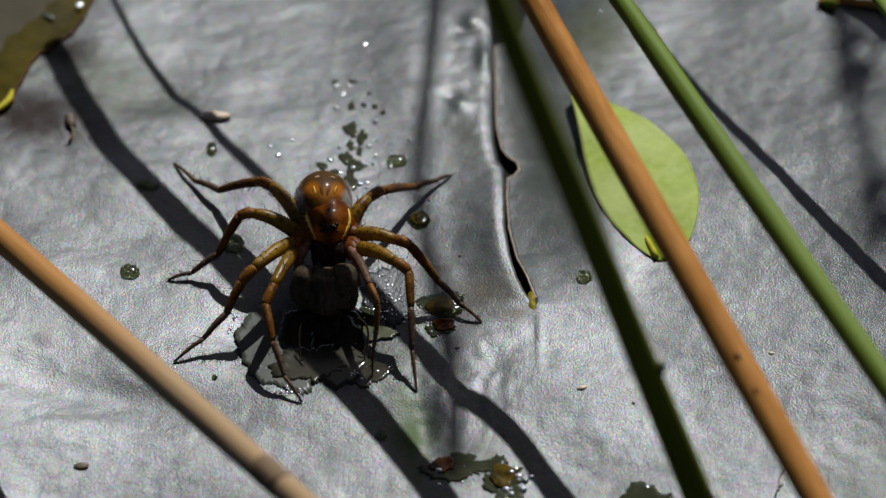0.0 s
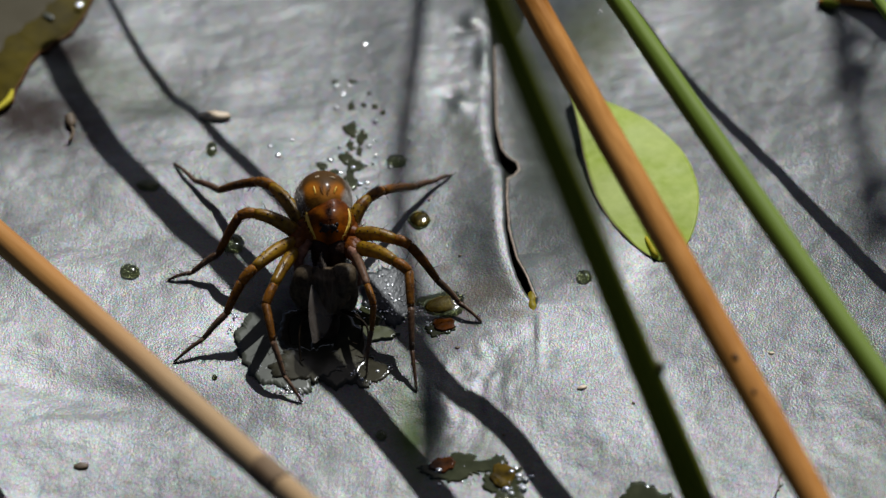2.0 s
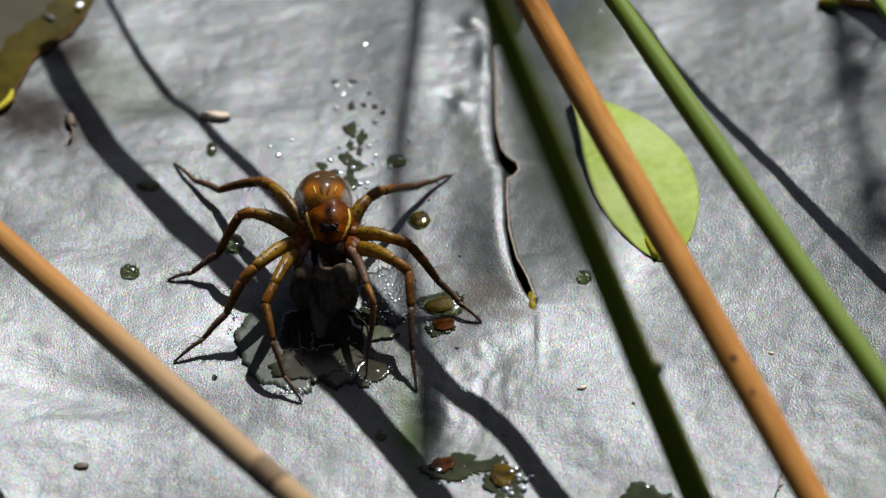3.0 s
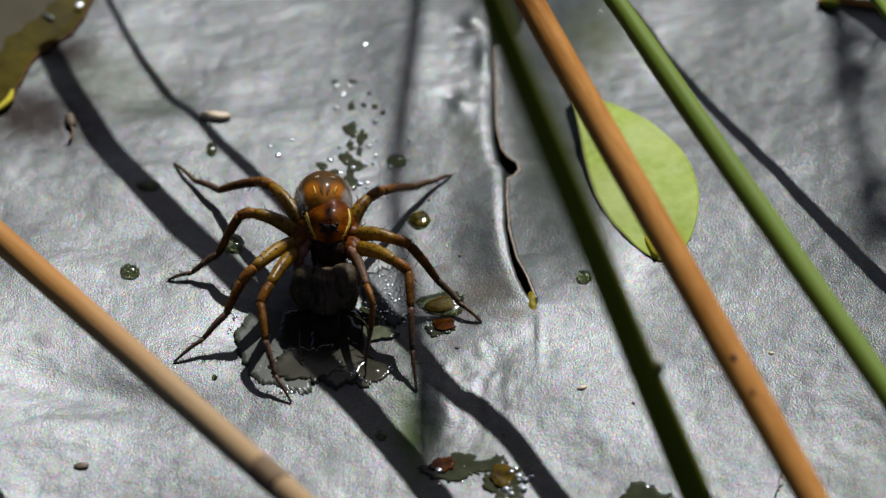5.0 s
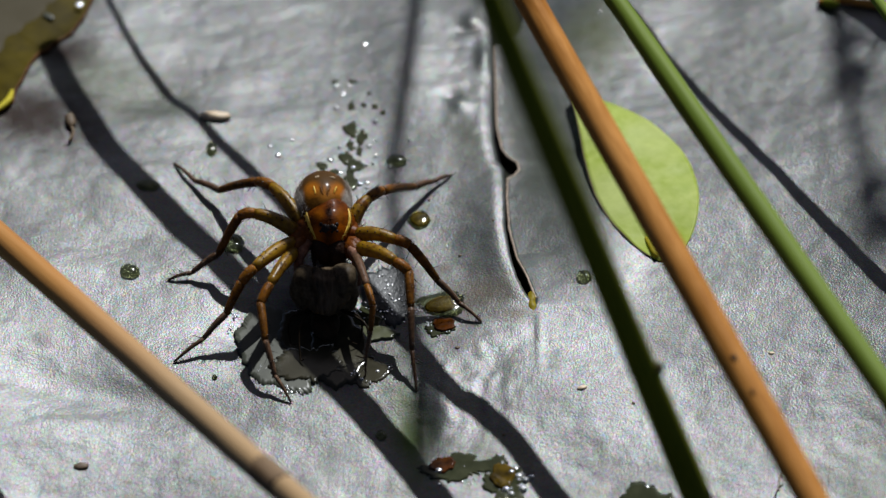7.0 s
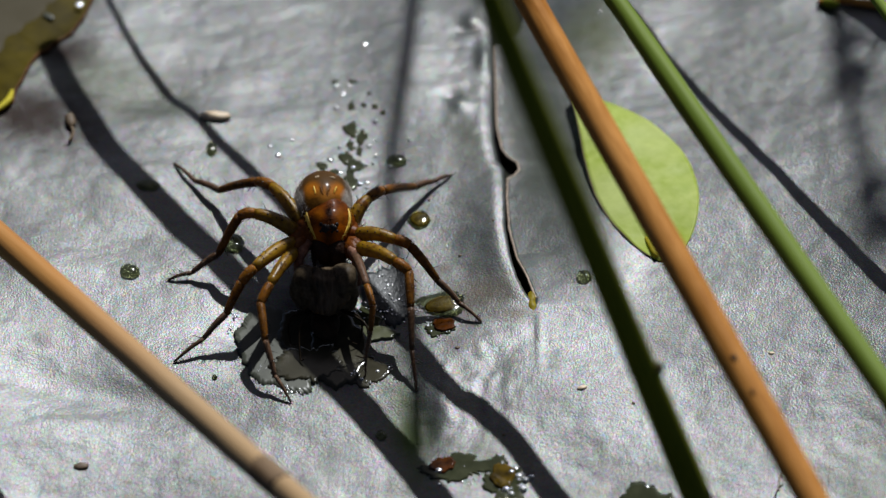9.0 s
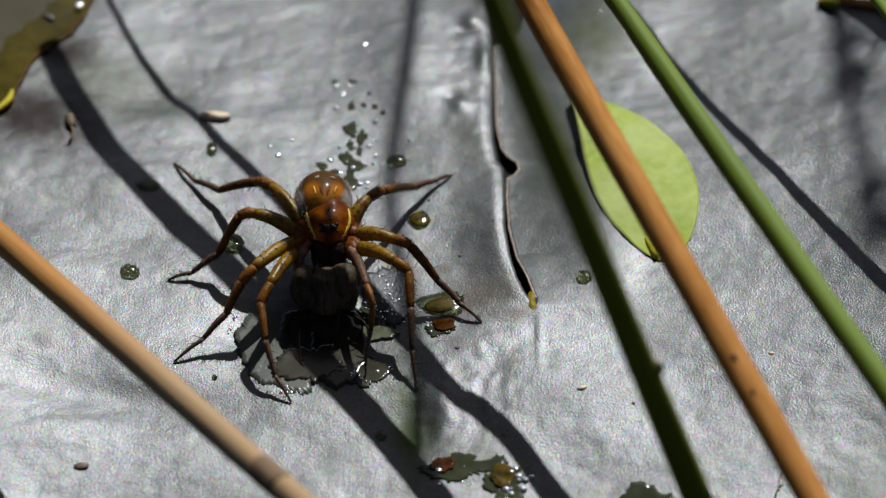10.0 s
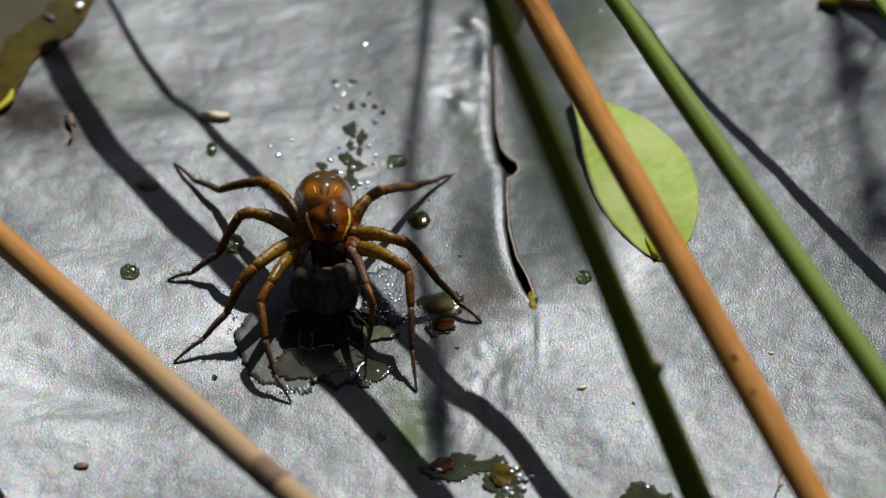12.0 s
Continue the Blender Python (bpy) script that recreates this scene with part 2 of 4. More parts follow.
DARK = material("black_insect_cuticle", (0.010, 0.007, 0.004), (0.030, 0.021, 0.013), rough=0.4, spec=0.03, grain=1600, bump=0.5, bump_scale=3500)
PREY = material("dark_insect_cuticle", (0.030, 0.021, 0.013), (0.150, 0.108, 0.068), rough=0.42, spec=0.03, coat=0.1, patch=700, thin=0.25, grain=2600, stretch=(1, 0.3, 0.3), bump=0.8, bump_scale=3500)
JAW = material("dark_brown_jaw", (0.014, 0.006, 0.003), (0.034, 0.015, 0.008), spec=0.15, rough=0.4, grain=2600, bump=0.6, bump_scale=4000)
PALP = material("reddish_feeler", (0.14, 0.042, 0.017), (0.32, 0.155, 0.095), spec=0.3, rough=0.45, grain=2600, patch=600, bump=0.9, bump_scale=5000, bump_dist=0.0001, thin=0.2)
SPECK = material("olive_speck", (0.06, 0.034, 0.0006), (0.14, 0.090, 0.002), spec=0.08, rough=0.45, grain=1500, patch=600)
STEEPED = material("steeped_amber_leaf", (0.022, 0.014, 0.001), (0.085, 0.052, 0.002), spec=0.3, rough=0.06, rough_var=0.02, grain=900, patch=700)
MOSS = material("olive_film", (0.050, 0.056, 0.024), (0.085, 0.09, 0.045), rough=0.3, grain=900, rough_var=0.05, ior=1.33)
WING = material("smoky_wing", (0.13, 0.105, 0.085), (0.28, 0.235, 0.195), rough=0.3, grain=900, thin=0.5)
wing_tree = WING.node_tree
clear = wing_tree.nodes.new("ShaderNodeBsdfTransparent")
veil = wing_tree.nodes.new("ShaderNodeMixShader")
veil.inputs[0].default_value = 0.62
wing_tree.links.new(wing_tree.nodes["Material Output"].inputs["Surface"].links[0].from_socket, veil.inputs[1])
wing_tree.links.new(clear.outputs[0], veil.inputs[2])
wing_tree.links.new(veil.outputs[0], wing_tree.nodes["Material Output"].inputs["Surface"])
BRONZE = material("dull_compound_eye", (0.040, 0.030, 0.018), (0.15, 0.112, 0.070), spec=0.08, rough=0.4, thin=0.3, grain=2600, patch=700, bump=0.5, bump_scale=4000, bump_dist=0.0001)
RUST = material("rusty_wet_leaf", (0.018, 0.006, 0.001), (0.070, 0.020, 0.002), spec=0.3, rough=0.06, rough_var=0.02, grain=1500, patch=600)
HUSK = material("pale_husk", (0.45, 0.33, 0.2), (0.65, 0.52, 0.36), rough=0.5, grain=1500)
CRUMB = material("brown_debris", (0.045, 0.027, 0.012), (0.13, 0.082, 0.036), rough=0.6, grain=2500, bump=0.5, bump_scale=3000)
FILM = material("wet_leaf_film", (0.022, 0.026, 0.012), (0.046, 0.050, 0.024), rough=0.05, grain=700, rough_var=0.03, ior=1.33)
WETTED = material("wetted_leaf", (0.060, 0.066, 0.026), (0.10, 0.11, 0.046), spec=0.2, rough=0.3, grain=1200)
POOL = material("puddle_water", (0.036, 0.039, 0.028), (0.070, 0.074, 0.054), spec=0.22, rough=0.36, grain=700, rough_var=0.04, patch=200, ior=1.5)
BEAD = material("bead_of_water", (0.7, 0.73, 0.7), (0.8, 0.82, 0.8), rough=0.17, rough_var=0.0, trans=0.85, spec=1.0, ior=1.42)
# Water with the spider's shade and mirrored underside put into a dark base.
SHADED_POOL = material("shaded_pool_water", (0.022, 0.020, 0.012), (0.045, 0.041, 0.025), spec=0.5, rough=0.18, grain=700, rough_var=0.03, ior=1.33)
DAMP = material("damp_wax", (0.026, 0.029, 0.030), (0.045, 0.049, 0.050), rough=0.38, grain=900, rough_var=0.08, patch=400, spec=0.30, ior=1.4, bump=0.5, bump_scale=2600, bump_dist=0.0001)
# Sky reflection on the olive leaf, put into a grey-brown base colour.
SKY_SHEEN = material("painted_sky_sheen", (0.060, 0.052, 0.032), (0.080, 0.070, 0.046), rough=0.04, rough_var=0.01, grain=300, patch=60, ior=1.33)
DROP = material("clear_water", (0.75, 0.8, 0.6), (0.85, 0.9, 0.7), rough=0.09, rough_var=0.0, trans=1.0, ior=1.33)


# ---- mesh tools ----
def mesh_of(name, verts, faces, mat, smooth=True):
    me = bpy.data.meshes.new(name)
    me.from_pydata([tuple(v) for v in verts], [], [tuple(f) for f in faces])
    me.materials.append(mat)
    if smooth:
        me.polygons.foreach_set("use_smooth", [True] * len(me.polygons))
    me.update()
    return me


def part(name, data, parent, label="", at=None):
    """Links mesh data as one object under its thing."""
    ob = new(name, data)
    ob.parent = parent
    if at is not None:
        ob.matrix_basis = at
    if label:
        ob["label"] = label
    return ob


def tube(points, radii, sides=12, flat=1.0):
    """Vertices and faces of a rounded tube through points (smoothly joined), closed at both ends."""
    pts = [Vector(p) for p in points]
    verts, faces = [], []
    side = None
    n = len(pts)
    for i, p in enumerate(pts):
        d = (pts[min(i + 1, n - 1)] - pts[max(i - 1, 0)]).normalized()
        if side is None:
            side = d.orthogonal().normalized()
        side = (side - d * side.dot(d)).normalized()
        other = d.cross(side)
        for k in range(sides):
            a = 2 * math.pi * k / sides
            verts.append(p + side * (math.cos(a) * radii[i]) + other * (math.sin(a) * radii[i] * flat))
    for i in range(n - 1):
        for k in range(sides):
            a, b = i * sides + k, i * sides + (k + 1) % sides
            faces.append((a, b, b + sides, a + sides))
    faces.append(tuple(range(sides - 1, -1, -1)))
    faces.append(tuple((n - 1) * sides + k for k in range(sides)))
    return verts, faces


def spline(points, steps):
    """Catmull-Rom points through the given ones."""
    p = [Vector(q) for q in points]
    p = [p[0] * 2 - p[1]] + p + [p[-1] * 2 - p[-2]]
    out = []
    for i in range(1, len(p) - 2):
        for s in range(steps):
            t = s / steps
            a, b, c, d = p[i - 1], p[i], p[i + 1], p[i + 2]
            out.append(0.5 * (2 * b + (c - a) * t + (2 * a - 5 * b + 4 * c - d) * t * t + (3 * b - a - 3 * c + d) * t ** 3))
    out.append(p[-2])
    return out


def merge(*shapes):
    verts, faces = [], []
    for v, f in shapes:
        n = len(verts)
        verts += list(v)
        faces += [tuple(i + n for i in q) for q in f]
    return verts, faces


def blob(rx, ry, rz, rough=0.0, nu=28, nv=18, seed=0.0, freq=400.0, shape=None, at=(0, 0, 0)):
    """A rounded body with radii rx, ry, rz; shape(x, y, z) may remould it."""
    verts, faces = [], []
    for j in range(nv + 1):
        th = math.pi * j / nv
        for i in range(nu):
            ph = 2 * math.pi * i / nu
            d = Vector((math.sin(th) * math.cos(ph), math.cos(th), math.sin(th) * math.sin(ph)))
            p = Vector((d.x * rx, d.y * ry, d.z * rz))
            if shape:
                p = Vector(shape(p.x, p.y, p.z))
            if rough:
                p += d * rough * noise.noise(p * freq + Vector((seed, seed, seed)))
            verts.append(p + Vector(at))
    for j in range(nv):
        for i in range(nu):
            a, b = j * nu + i, j * nu + (i + 1) % nu
            faces.append((a, a + nu, b + nu, b))
    return verts, faces


def hairs(path, radii, count, length, rng, lean=0.4, thick=0.00003, spread=(0, 2 * math.pi)):
    """Short tapered bristles standing on a tube."""
    verts, faces = [], []
    n = len(path)
    for _ in range(count):
        s = rng.random() * (n - 1.001)
        i = int(s)
        f = s - i
        p = path[i].lerp(path[i + 1], f)
        r = radii[i] * (1 - f) + radii[i + 1] * f
        d = (path[i + 1] - path[i]).normalized()
        u = d.orthogonal().normalized()
        w = d.cross(u)
        a = rng.uniform(*spread)
        o = u * math.cos(a) + w * math.sin(a)
        tip = p + o * (r + length * rng.uniform(0.5, 1.2)) + d * length * lean * rng.uniform(0.3, 1.6)
        q = p + o * r * 0.9
        e = d.cross(o)
        k = len(verts)
        verts += [q + e * thick, q - e * thick * 0.6 + d * thick, q - e * thick * 0.6 - d * thick, tip]
        faces += [(k, k + 1, k + 3), (k + 1, k + 2, k + 3), (k + 2, k, k + 3)]
    return verts, faces


# ---- pond and lily pad ----
PETIOLE = Vector((0.00995, -0.00960))


# the two torn edges of the slit: distance from the leaf stalk, then x of the left and of the right edge
SLIT_LEFT = ((0.0, 0.00990), (0.0020, 0.00890), (0.0043, 0.00810), (0.0075, 0.00738), (0.0120, 0.00690), (0.0190, 0.00690), (0.0226, 0.00680), (0.0240, 0.00612),
             (0.0277, 0.00570), (0.0327, 0.00566), (0.0450, 0.00578), (0.0600, 0.00610), (0.1400, 0.01980))
SLIT_RIGHT = ((0.0, 0.00995), (0.0009, 0.01014), (0.0058, 0.00908), (0.0088, 0.00817), (0.0144, 0.00727), (0.0200, 0.00705), (0.0238, 0.00717), (0.0243, 0.00790),
              (0.0255, 0.00850), (0.0268, 0.00825), (0.0278, 0.00720), (0.0290, 0.00657), (0.0330, 0.00602), (0.0450, 0.00590), (0.0600, 0.00620), (0.1400, 0.02000))


def cleft(y):
    """The two edges of the slit that runs from the leaf stalk to the rim, as x at the given y."""
    v = y - PETIOLE.y
    if v <= 0:
        return PETIOLE.x, PETIOLE.x
    ragged = 0.00005 * noise.noise((v * 900, 2.0, 0.0)) * min(v / 0.004, 1.0)
    left, right = (float(np.interp(v, [p[0] for p in side], [p[1] for p in side])) for side in (SLIT_LEFT, SLIT_RIGHT))
    return left + ragged, right + ragged


# gentle swellings and hollows of the pad: place, height, two half-widths, turn in degrees
SWELLS = [
    ((-0.00206, -0.02754), -0.0004, 0.0015, 0.0045, 4),
    ((0.00037, -0.02356), 0.0003, 0.0020, 0.0040, 10),
    ((-0.00320, 0.03300), 0.0008, 0.0055, 0.0130, 4),
    ((0.00332, 0.03998), 0.0004, 0.0010, 0.0016, 0),
    ((0.00103, 0.02598), -0.0004, 0.0012, 0.0010, 20),
    ((0.00198, 0.02402), 0.0004, 0.0010, 0.0012, 20),
    ((0.00491, 0.03293), 0.0005, 0.0008, 0.0022, 0),
    ((-0.02086, -0.01370), -0.0005, 0.0035, 0.0045, 0),
    ((0.00405, -0.01551), 0.0002, 0.0030, 0.0020, 25),
    ((0.00588, -0.01821), -0.0001, 0.0016, 0.0020, -30),
    ((0.00036, -0.02666), 0.0002, 0.0014, 0.0012, 30),
    ((0.00944, 0.00103), 0.0010, 0.0055, 0.0120, 8),
    ((-0.00305, -0.00362), -0.0001, 0.0040, 0.0090, 8),
    ((-0.03298, 0.02598), -0.0006, 0.0070, 0.0045, 15),
    ((-0.04204, 0.01334), 0.0003, 0.0100, 0.0040, 0),
    ((-0.03555, -0.02356), -0.0006, 0.0120, 0.0030, -12),
    ((-0.01405, -0.01641), -0.0008, 0.0075, 0.0060, 0),
    ((-0.03340, 0.01047), 0.00025, 0.0070, 0.0090, 0),
    ((0.01661, 0.00009), 0.0008, 0.0050, 0.0080, 8),
    ((0.00991, -0.01370), -0.00008, 0.0006, 0.0035, 0),
    ((0.03184, -0.01097), -0.0001, 0.0120, 0.0050, 30),
    ((0.02993, 0.02697), -0.0004, 0.0100, 0.0080, 0),
    ((-0.04346, -0.00270), 0.00065, 0.0130, 0.0052, -8),
    ((-0.03500, 0.00800), 0.00030, 0.0075, 0.0050, 0),
    ((-0.03738, 0.02226), 0.00050, 0.0110, 0.0040, -4),
    ((0.00330, -0.02560), -0.00020, 0.0050, 0.0040, 0),
    ((0.01035, -0.01500), 0.00014, 0.0004, 0.0045, 0),
    ((0.00280, 0.03840), -0.0003, 0.0013, 0.0005, 0),
]


def pad_height(x, y):
    z = 0.00040 * noise.noise((x * 70, y * 70, 3.1)) + 0.00018 * noise.noise((x * 120, y * 190, 7.7)) \
        + 0.00005 * noise.noise((x * 420, y * 640, 1.3)) + 0.00003 * noise.noise((x * 900, y * 1500, 5.3)) \
        - 0.000022 * math.exp(-(noise.noise((x * 170 + y * 60, y * 260, 6.1)) / 0.10) ** 2)
    # crumpled skin before the stalk and along the slit
    z += 0.00013 * noise.noise((x * 1050, y * 800, 4.4)) * math.exp(-((x - 0.0030) / 0.0062) ** 2 - ((y + 0.0225) / 0.0075) ** 2)
    z += 0.00009 * noise.noise((x * 700, y * 420, 8.4)) * math.exp(-((x - 0.0030) / 0.0030) ** 2 - ((y - 0.0330) / 0.0150) ** 2)
    for (cx, cy), h, a, b, turn in SWELLS:
        dx, dy = x - cx, y - cy
        if abs(dx) > 0.05 or abs(dy) > 0.05:
            continue
        c, s = math.cos(radians(turn)), math.sin(radians(turn))
        u, v = (dx * c + dy * s) / a, (dy * c - dx * s) / b
        z += h * math.exp(-u * u - v * v)
    # the rim side turns up a little on both sides
    z += (0.3 + 1.7 * (0.5 - 0.5 * math.tanh((y + 0.008) / 0.010))) * max(0.0, -x - 0.022) ** 2 + 2.35 * max(0.0, x - 0.012) ** 2 * (0.5 + 0.5 * math.tanh((y + 0.022) / 0.016)) * (0.88 - 0.12 * math.tanh((y - 0.020) / 0.010)) - 1.5 * max(0.0, -y - 0.008) ** 2 - (1.0 - 0.3 * min((x / 0.035) ** 2, 1.0)) * max(0.0, y - 0.004) ** 2
    v = y - PETIOLE.y
    if v > 0:
        e1, e2 = cleft(y)
        k = min(v / 0.010, 1.0)
        if x <= e1 + 1e-6:
            z += k * (0.0006 * math.exp(-((x - e1) / 0.004) ** 2) - 0.0004 * math.exp(-((x - e1) / 0.0007) ** 2))
        else:
            z -= k * 0.0023 * math.exp(-((x - e2) / 0.0075) ** 2)
    return z


def lily_pad():
    fine = np.arange(-0.050, 0.0501, 0.0004)
    ys = np.concatenate([np.arange(-0.14, -0.05, 0.004), fine, np.arange(0.054, 0.141, 0.004)])
    off = np.concatenate([np.arange(0, 0.064, 0.0004), np.arange(0.066, 0.15, 0.004)])
    verts, faces, top = [], [], {}
    for j, y in enumerate(ys):
        e1, e2 = cleft(y)
        for i, o in enumerate(off):
            for side in (0, 1):
                x = e1 - o if side == 0 else e2 + o
                if (x - PETIOLE.x) ** 2 + (y - PETIOLE.y) ** 2 > 0.128 ** 2:
                    continue
                top[j, i, side] = len(verts)
                verts.append((x, y, pad_height(x, y)))
    for j in range(len(ys) - 1):
        for i in range(len(off) - 1):
            for side in (0, 1):
                q = [top.get(k) for k in ((j, i, side), (j, i + 1, side), (j + 1, i + 1, side), (j + 1, i, side))]
                if None not in q:
                    faces.append(q if side == 1 else q[::-1])
        a = [top.get(k) for k in ((j, 0, 0), (j + 1, 0, 0), (j + 1, 0, 1), (j, 0, 1))]
        if ys[j + 1] <= PETIOLE.y and None not in a:
            faces.append(a[::-1])
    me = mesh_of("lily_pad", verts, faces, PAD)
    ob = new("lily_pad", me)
    thick = ob.modifiers.new("thickness", "SOLIDIFY")
    thick.thickness, thick.offset = 0.0007, -1.0
    tagged(ob, "large waxy lily pad with a narrow slit, floating on water", "lily pad")
    # pale torn rim of the slit
    path = []
    for k in range(260):
        y = PETIOLE.y + 0.0012 + 0.047 * k / 259
        x = cleft(y)[1]
        path.append(Vector((x + 0.0001, y, pad_height(x + 0.0002, y) - 0.00005)))
    v, f = tube(path, [0.00013 + 0.00004 * noise.noise((k * 0.35, 0, 0)) for k in range(260)], 8)
    part("slit_rim", mesh_of("slit_rim", v, f, PAD_EDGE), ob, "pale dry torn rim of the slit")
    x, y = PETIOLE.x - 0.0002, PETIOLE.y + 0.0006
    v, f = blob(0.00048, 0.0016, 0.00014, 0.0003, nu=24, nv=16, seed=3, freq=900)
    part("stalk_joint", mesh_of("stalk_joint", v, f, JOINT), ob, "yellow-green knot where the stalk joins", at=pose(x, y, pad_height(x, y), 0, 0, 6))
    return ob


def pond():
    v = [(-60, -60, 0), (60, -60, 0), (60, 60, 0), (-60, 60, 0)]
    ob = new("water", mesh_of("water", v, [(0, 1, 2, 3)], WATER, False))
    ob.location = (0, 0, -0.0035)
    return tagged(ob, "dark still pond water under the lily pad", "water", kind="structure")


pond()
pad = lily_pad()


# ---- rushes ----
def rush(name, points, radii, mat, label, steps=10, extra=()):
    """A long rounded stem; its origin is at its foot."""
    foot = Vector(points[0])
    axis = (Vector(points[-1]) - foot).normalized()
    turn = Vector((0, 0, 1)).rotation_difference(axis)
    m = Matrix.Translation(foot) @ turn.to_matrix().to_4x4()
    inv = m.inverted()
    path = spline([inv @ Vector(p) for p in points], steps)
    n = len(path)
    rr = []
    for i in range(n):
        s = i / (n - 1) * (len(radii) - 1)
        k = min(int(s), len(radii) - 2)
        rr.append(radii[k] + (radii[k + 1] - radii[k]) * (s - k))
    path = [p + Vector((noise.noise((i * 0.31, foot.x * 90, 0)), noise.noise((i * 0.31, foot.x * 90, 9)), 0)) * 0.00012 for i, p in enumerate(path)]
    v, f = tube(path, rr, 18)
    ob = new(name, mesh_of(name, v, f, mat))
    ob.matrix_world = m
    tagged(ob, label, "rush stem", "rush stems over the pad")
    ob["rest"] = [c for row in m for c in row]
    return ob


def lower(a, b, z=-0.02):
    """The point where the line from a through b comes down to the height z."""
    a, b = Vector(a), Vector(b)
    return tuple(a + (b - a) * ((z - a.z) / (b.z - a.z)))


def onward(a, b, k):
    """The point k lengths of a-b past b."""
    return tuple(Vector(b) + (Vector(b) - Vector(a)) * k)


tan_hi, tan_lo = (0.00967, -0.00231, 0.03770), (0.03739, -0.06488, 0.02480)
tan_rush = rush("rush_stem", [lower(tan_hi, tan_lo), tan_lo, tan_hi, (0.00297, 0.01219, 0.04120), (-0.00525, 0.02872, 0.04470), (-0.01430, 0.04563, 0.04850), (-0.01944, 0.05504, 0.05050),
                              (-0.02427, 0.06785, 0.05280), (-0.02795, 0.08240, 0.05540)],
                [0.0017, 0.00160, 0.00150, 0.00150, 0.0015, 0.00145, 0.0014, 0.0014, 0.0013], TAN, "dry orange-tan rush stem slanting above the lily pad")
# an upright stem close to the viewer, seen from its shaded side
deep_hi, deep_lo = (0.00482, -0.06360, 0.08870), (0.02599, -0.05807, 0.01816)
deep_rush = rush("rush_stem", [lower(deep_hi, deep_lo), deep_lo, deep_hi, onward(deep_lo, deep_hi, 0.6), onward(deep_lo, deep_hi, 1.1)],
                 [0.0017, 0.00155, 0.00126, 0.0011, 0.0009], DEEP, "dark green upright rush stem seen from its shaded side")
green_hi, green_lo = (0.01889, 0.00058, 0.03530), (0.04420, -0.04901, 0.02740)
green_rush = rush("rush_stem", [lower(green_hi, green_lo), green_lo, green_hi, (0.01280, 0.00958, 0.03787), (0.00855, 0.01914, 0.03920), (0.00108, 0.03501, 0.04220), (-0.00771, 0.05141, 0.04480), (-0.01385, 0.06274, 0.04650),
                                (-0.01975, 0.07577, 0.04820), (-0.02307, 0.08853, 0.05000), (-0.02390, 0.09657, 0.05100)],
                  [0.0014, 0.00130, 0.00107, 0.00104, 0.00100, 0.00085, 0.00068, 0.00052, 0.00044, 0.00038, 0.00032], RUSH, "smooth light green rush stem slanting above the pad")
straw_lo, straw_hi = (-0.04727, -0.01699, 0.01700), (-0.01470, -0.06406, 0.02400)
straw_rush = rush("rush_stem", [lower(straw_hi, straw_lo), straw_lo, straw_hi, onward(straw_lo, straw_hi, 0.7), onward(straw_lo, straw_hi, 1.5)],
                  [0.0016, 0.0015, 0.00145, 0.0014, 0.0012], STRAW, "dry straw-coloured rush stem low over the pad")
straw_len = (Vector(straw_lo) - Vector(lower(straw_hi, straw_lo))).length
straw_run = (Vector(straw_hi) - Vector(straw_lo)).length
graded(STRAW, (0.36, 0.235, 0.12), straw_len + 0.012, straw_len + 0.036)
# Added brown sleeve whose colour stands for a shadow across the straw stem.
SHADOW_BAND = material("stem_shadow_brown", (0.13, 0.078, 0.040), (0.24, 0.165, 0.10), spec=0.12, rough=0.6, grain=1500, stretch=(1, 1, 0.08), bump=0.5, bump_scale=2500, bump_dist=0.0001)
sheath = [Vector((0, 0, straw_len + straw_run * (0.885 + 0.075 * k / 9))) for k in range(10)]
part("stem_shadow_band", mesh_of("stem_shadow_band", *tube(sheath, [0.00142] + [0.00154 + 0.00003 * math.sin(k) for k in range(8)] + [0.00142], 18), SHADOW_BAND), straw_rush, "brown sleeve painting a shadow across the stem")


def mark(stem, at, size, mat, name, label):
    """A small scar or knot on a stem."""
    rest = Matrix([stem["rest"][i:i + 4] for i in (0, 4, 8, 12)])
    v, f = blob(*size, size[0] * 0.4, nu=14, nv=10, seed=size[1] * 1e4, freq=1500)
    return part(name, mesh_of(name, v, f, mat), stem, label, at=Matrix.Translation(rest.inverted() @ Vector(at)) @ pose(0, 0, 0, 90))


mark(tan_rush, (0.03000, -0.04925, 0.02955), (0.0003, 0.0005, 0.00018), JAW, "scar", "small dark scar")
mark(tan_rush, (0.03170, -0.05335, 0.02875), (0.0002, 0.0004, 0.00014), JAW, "scar", "small dark scar")
mark(deep_rush, (0.02168, -0.05960, 0.03790), (0.0005, 0.0009, 0.0006), CRUMB, "knot", "small dark knot")
mark(green_rush, (0.03110, -0.02210, 0.03250), (0.0002, 0.0004, 0.0002), HUSK, "scar", "tiny pale scar")
far_lo, far_hi = (0.05362, 0.00633, 0.01980), (0.03290, 0.05333, 0.02260)
far_rush = rush("rush_stem", [(0.06400, -0.01400, -0.02000), (0.05850, -0.00350, 0.01500), far_lo, (0.04876, 0.01666, 0.02060), (0.04357, 0.02808, 0.02140), (0.03802, 0.04116, 0.02220), far_hi, onward((0.03802, 0.04116, 0.02220), far_hi, 1.5)],
                [0.0008, 0.0007, 0.00068, 0.00064, 0.00058, 0.00052, 0.00044, 0.0003], RUSH, "thin green rush stem rising beside the pad")
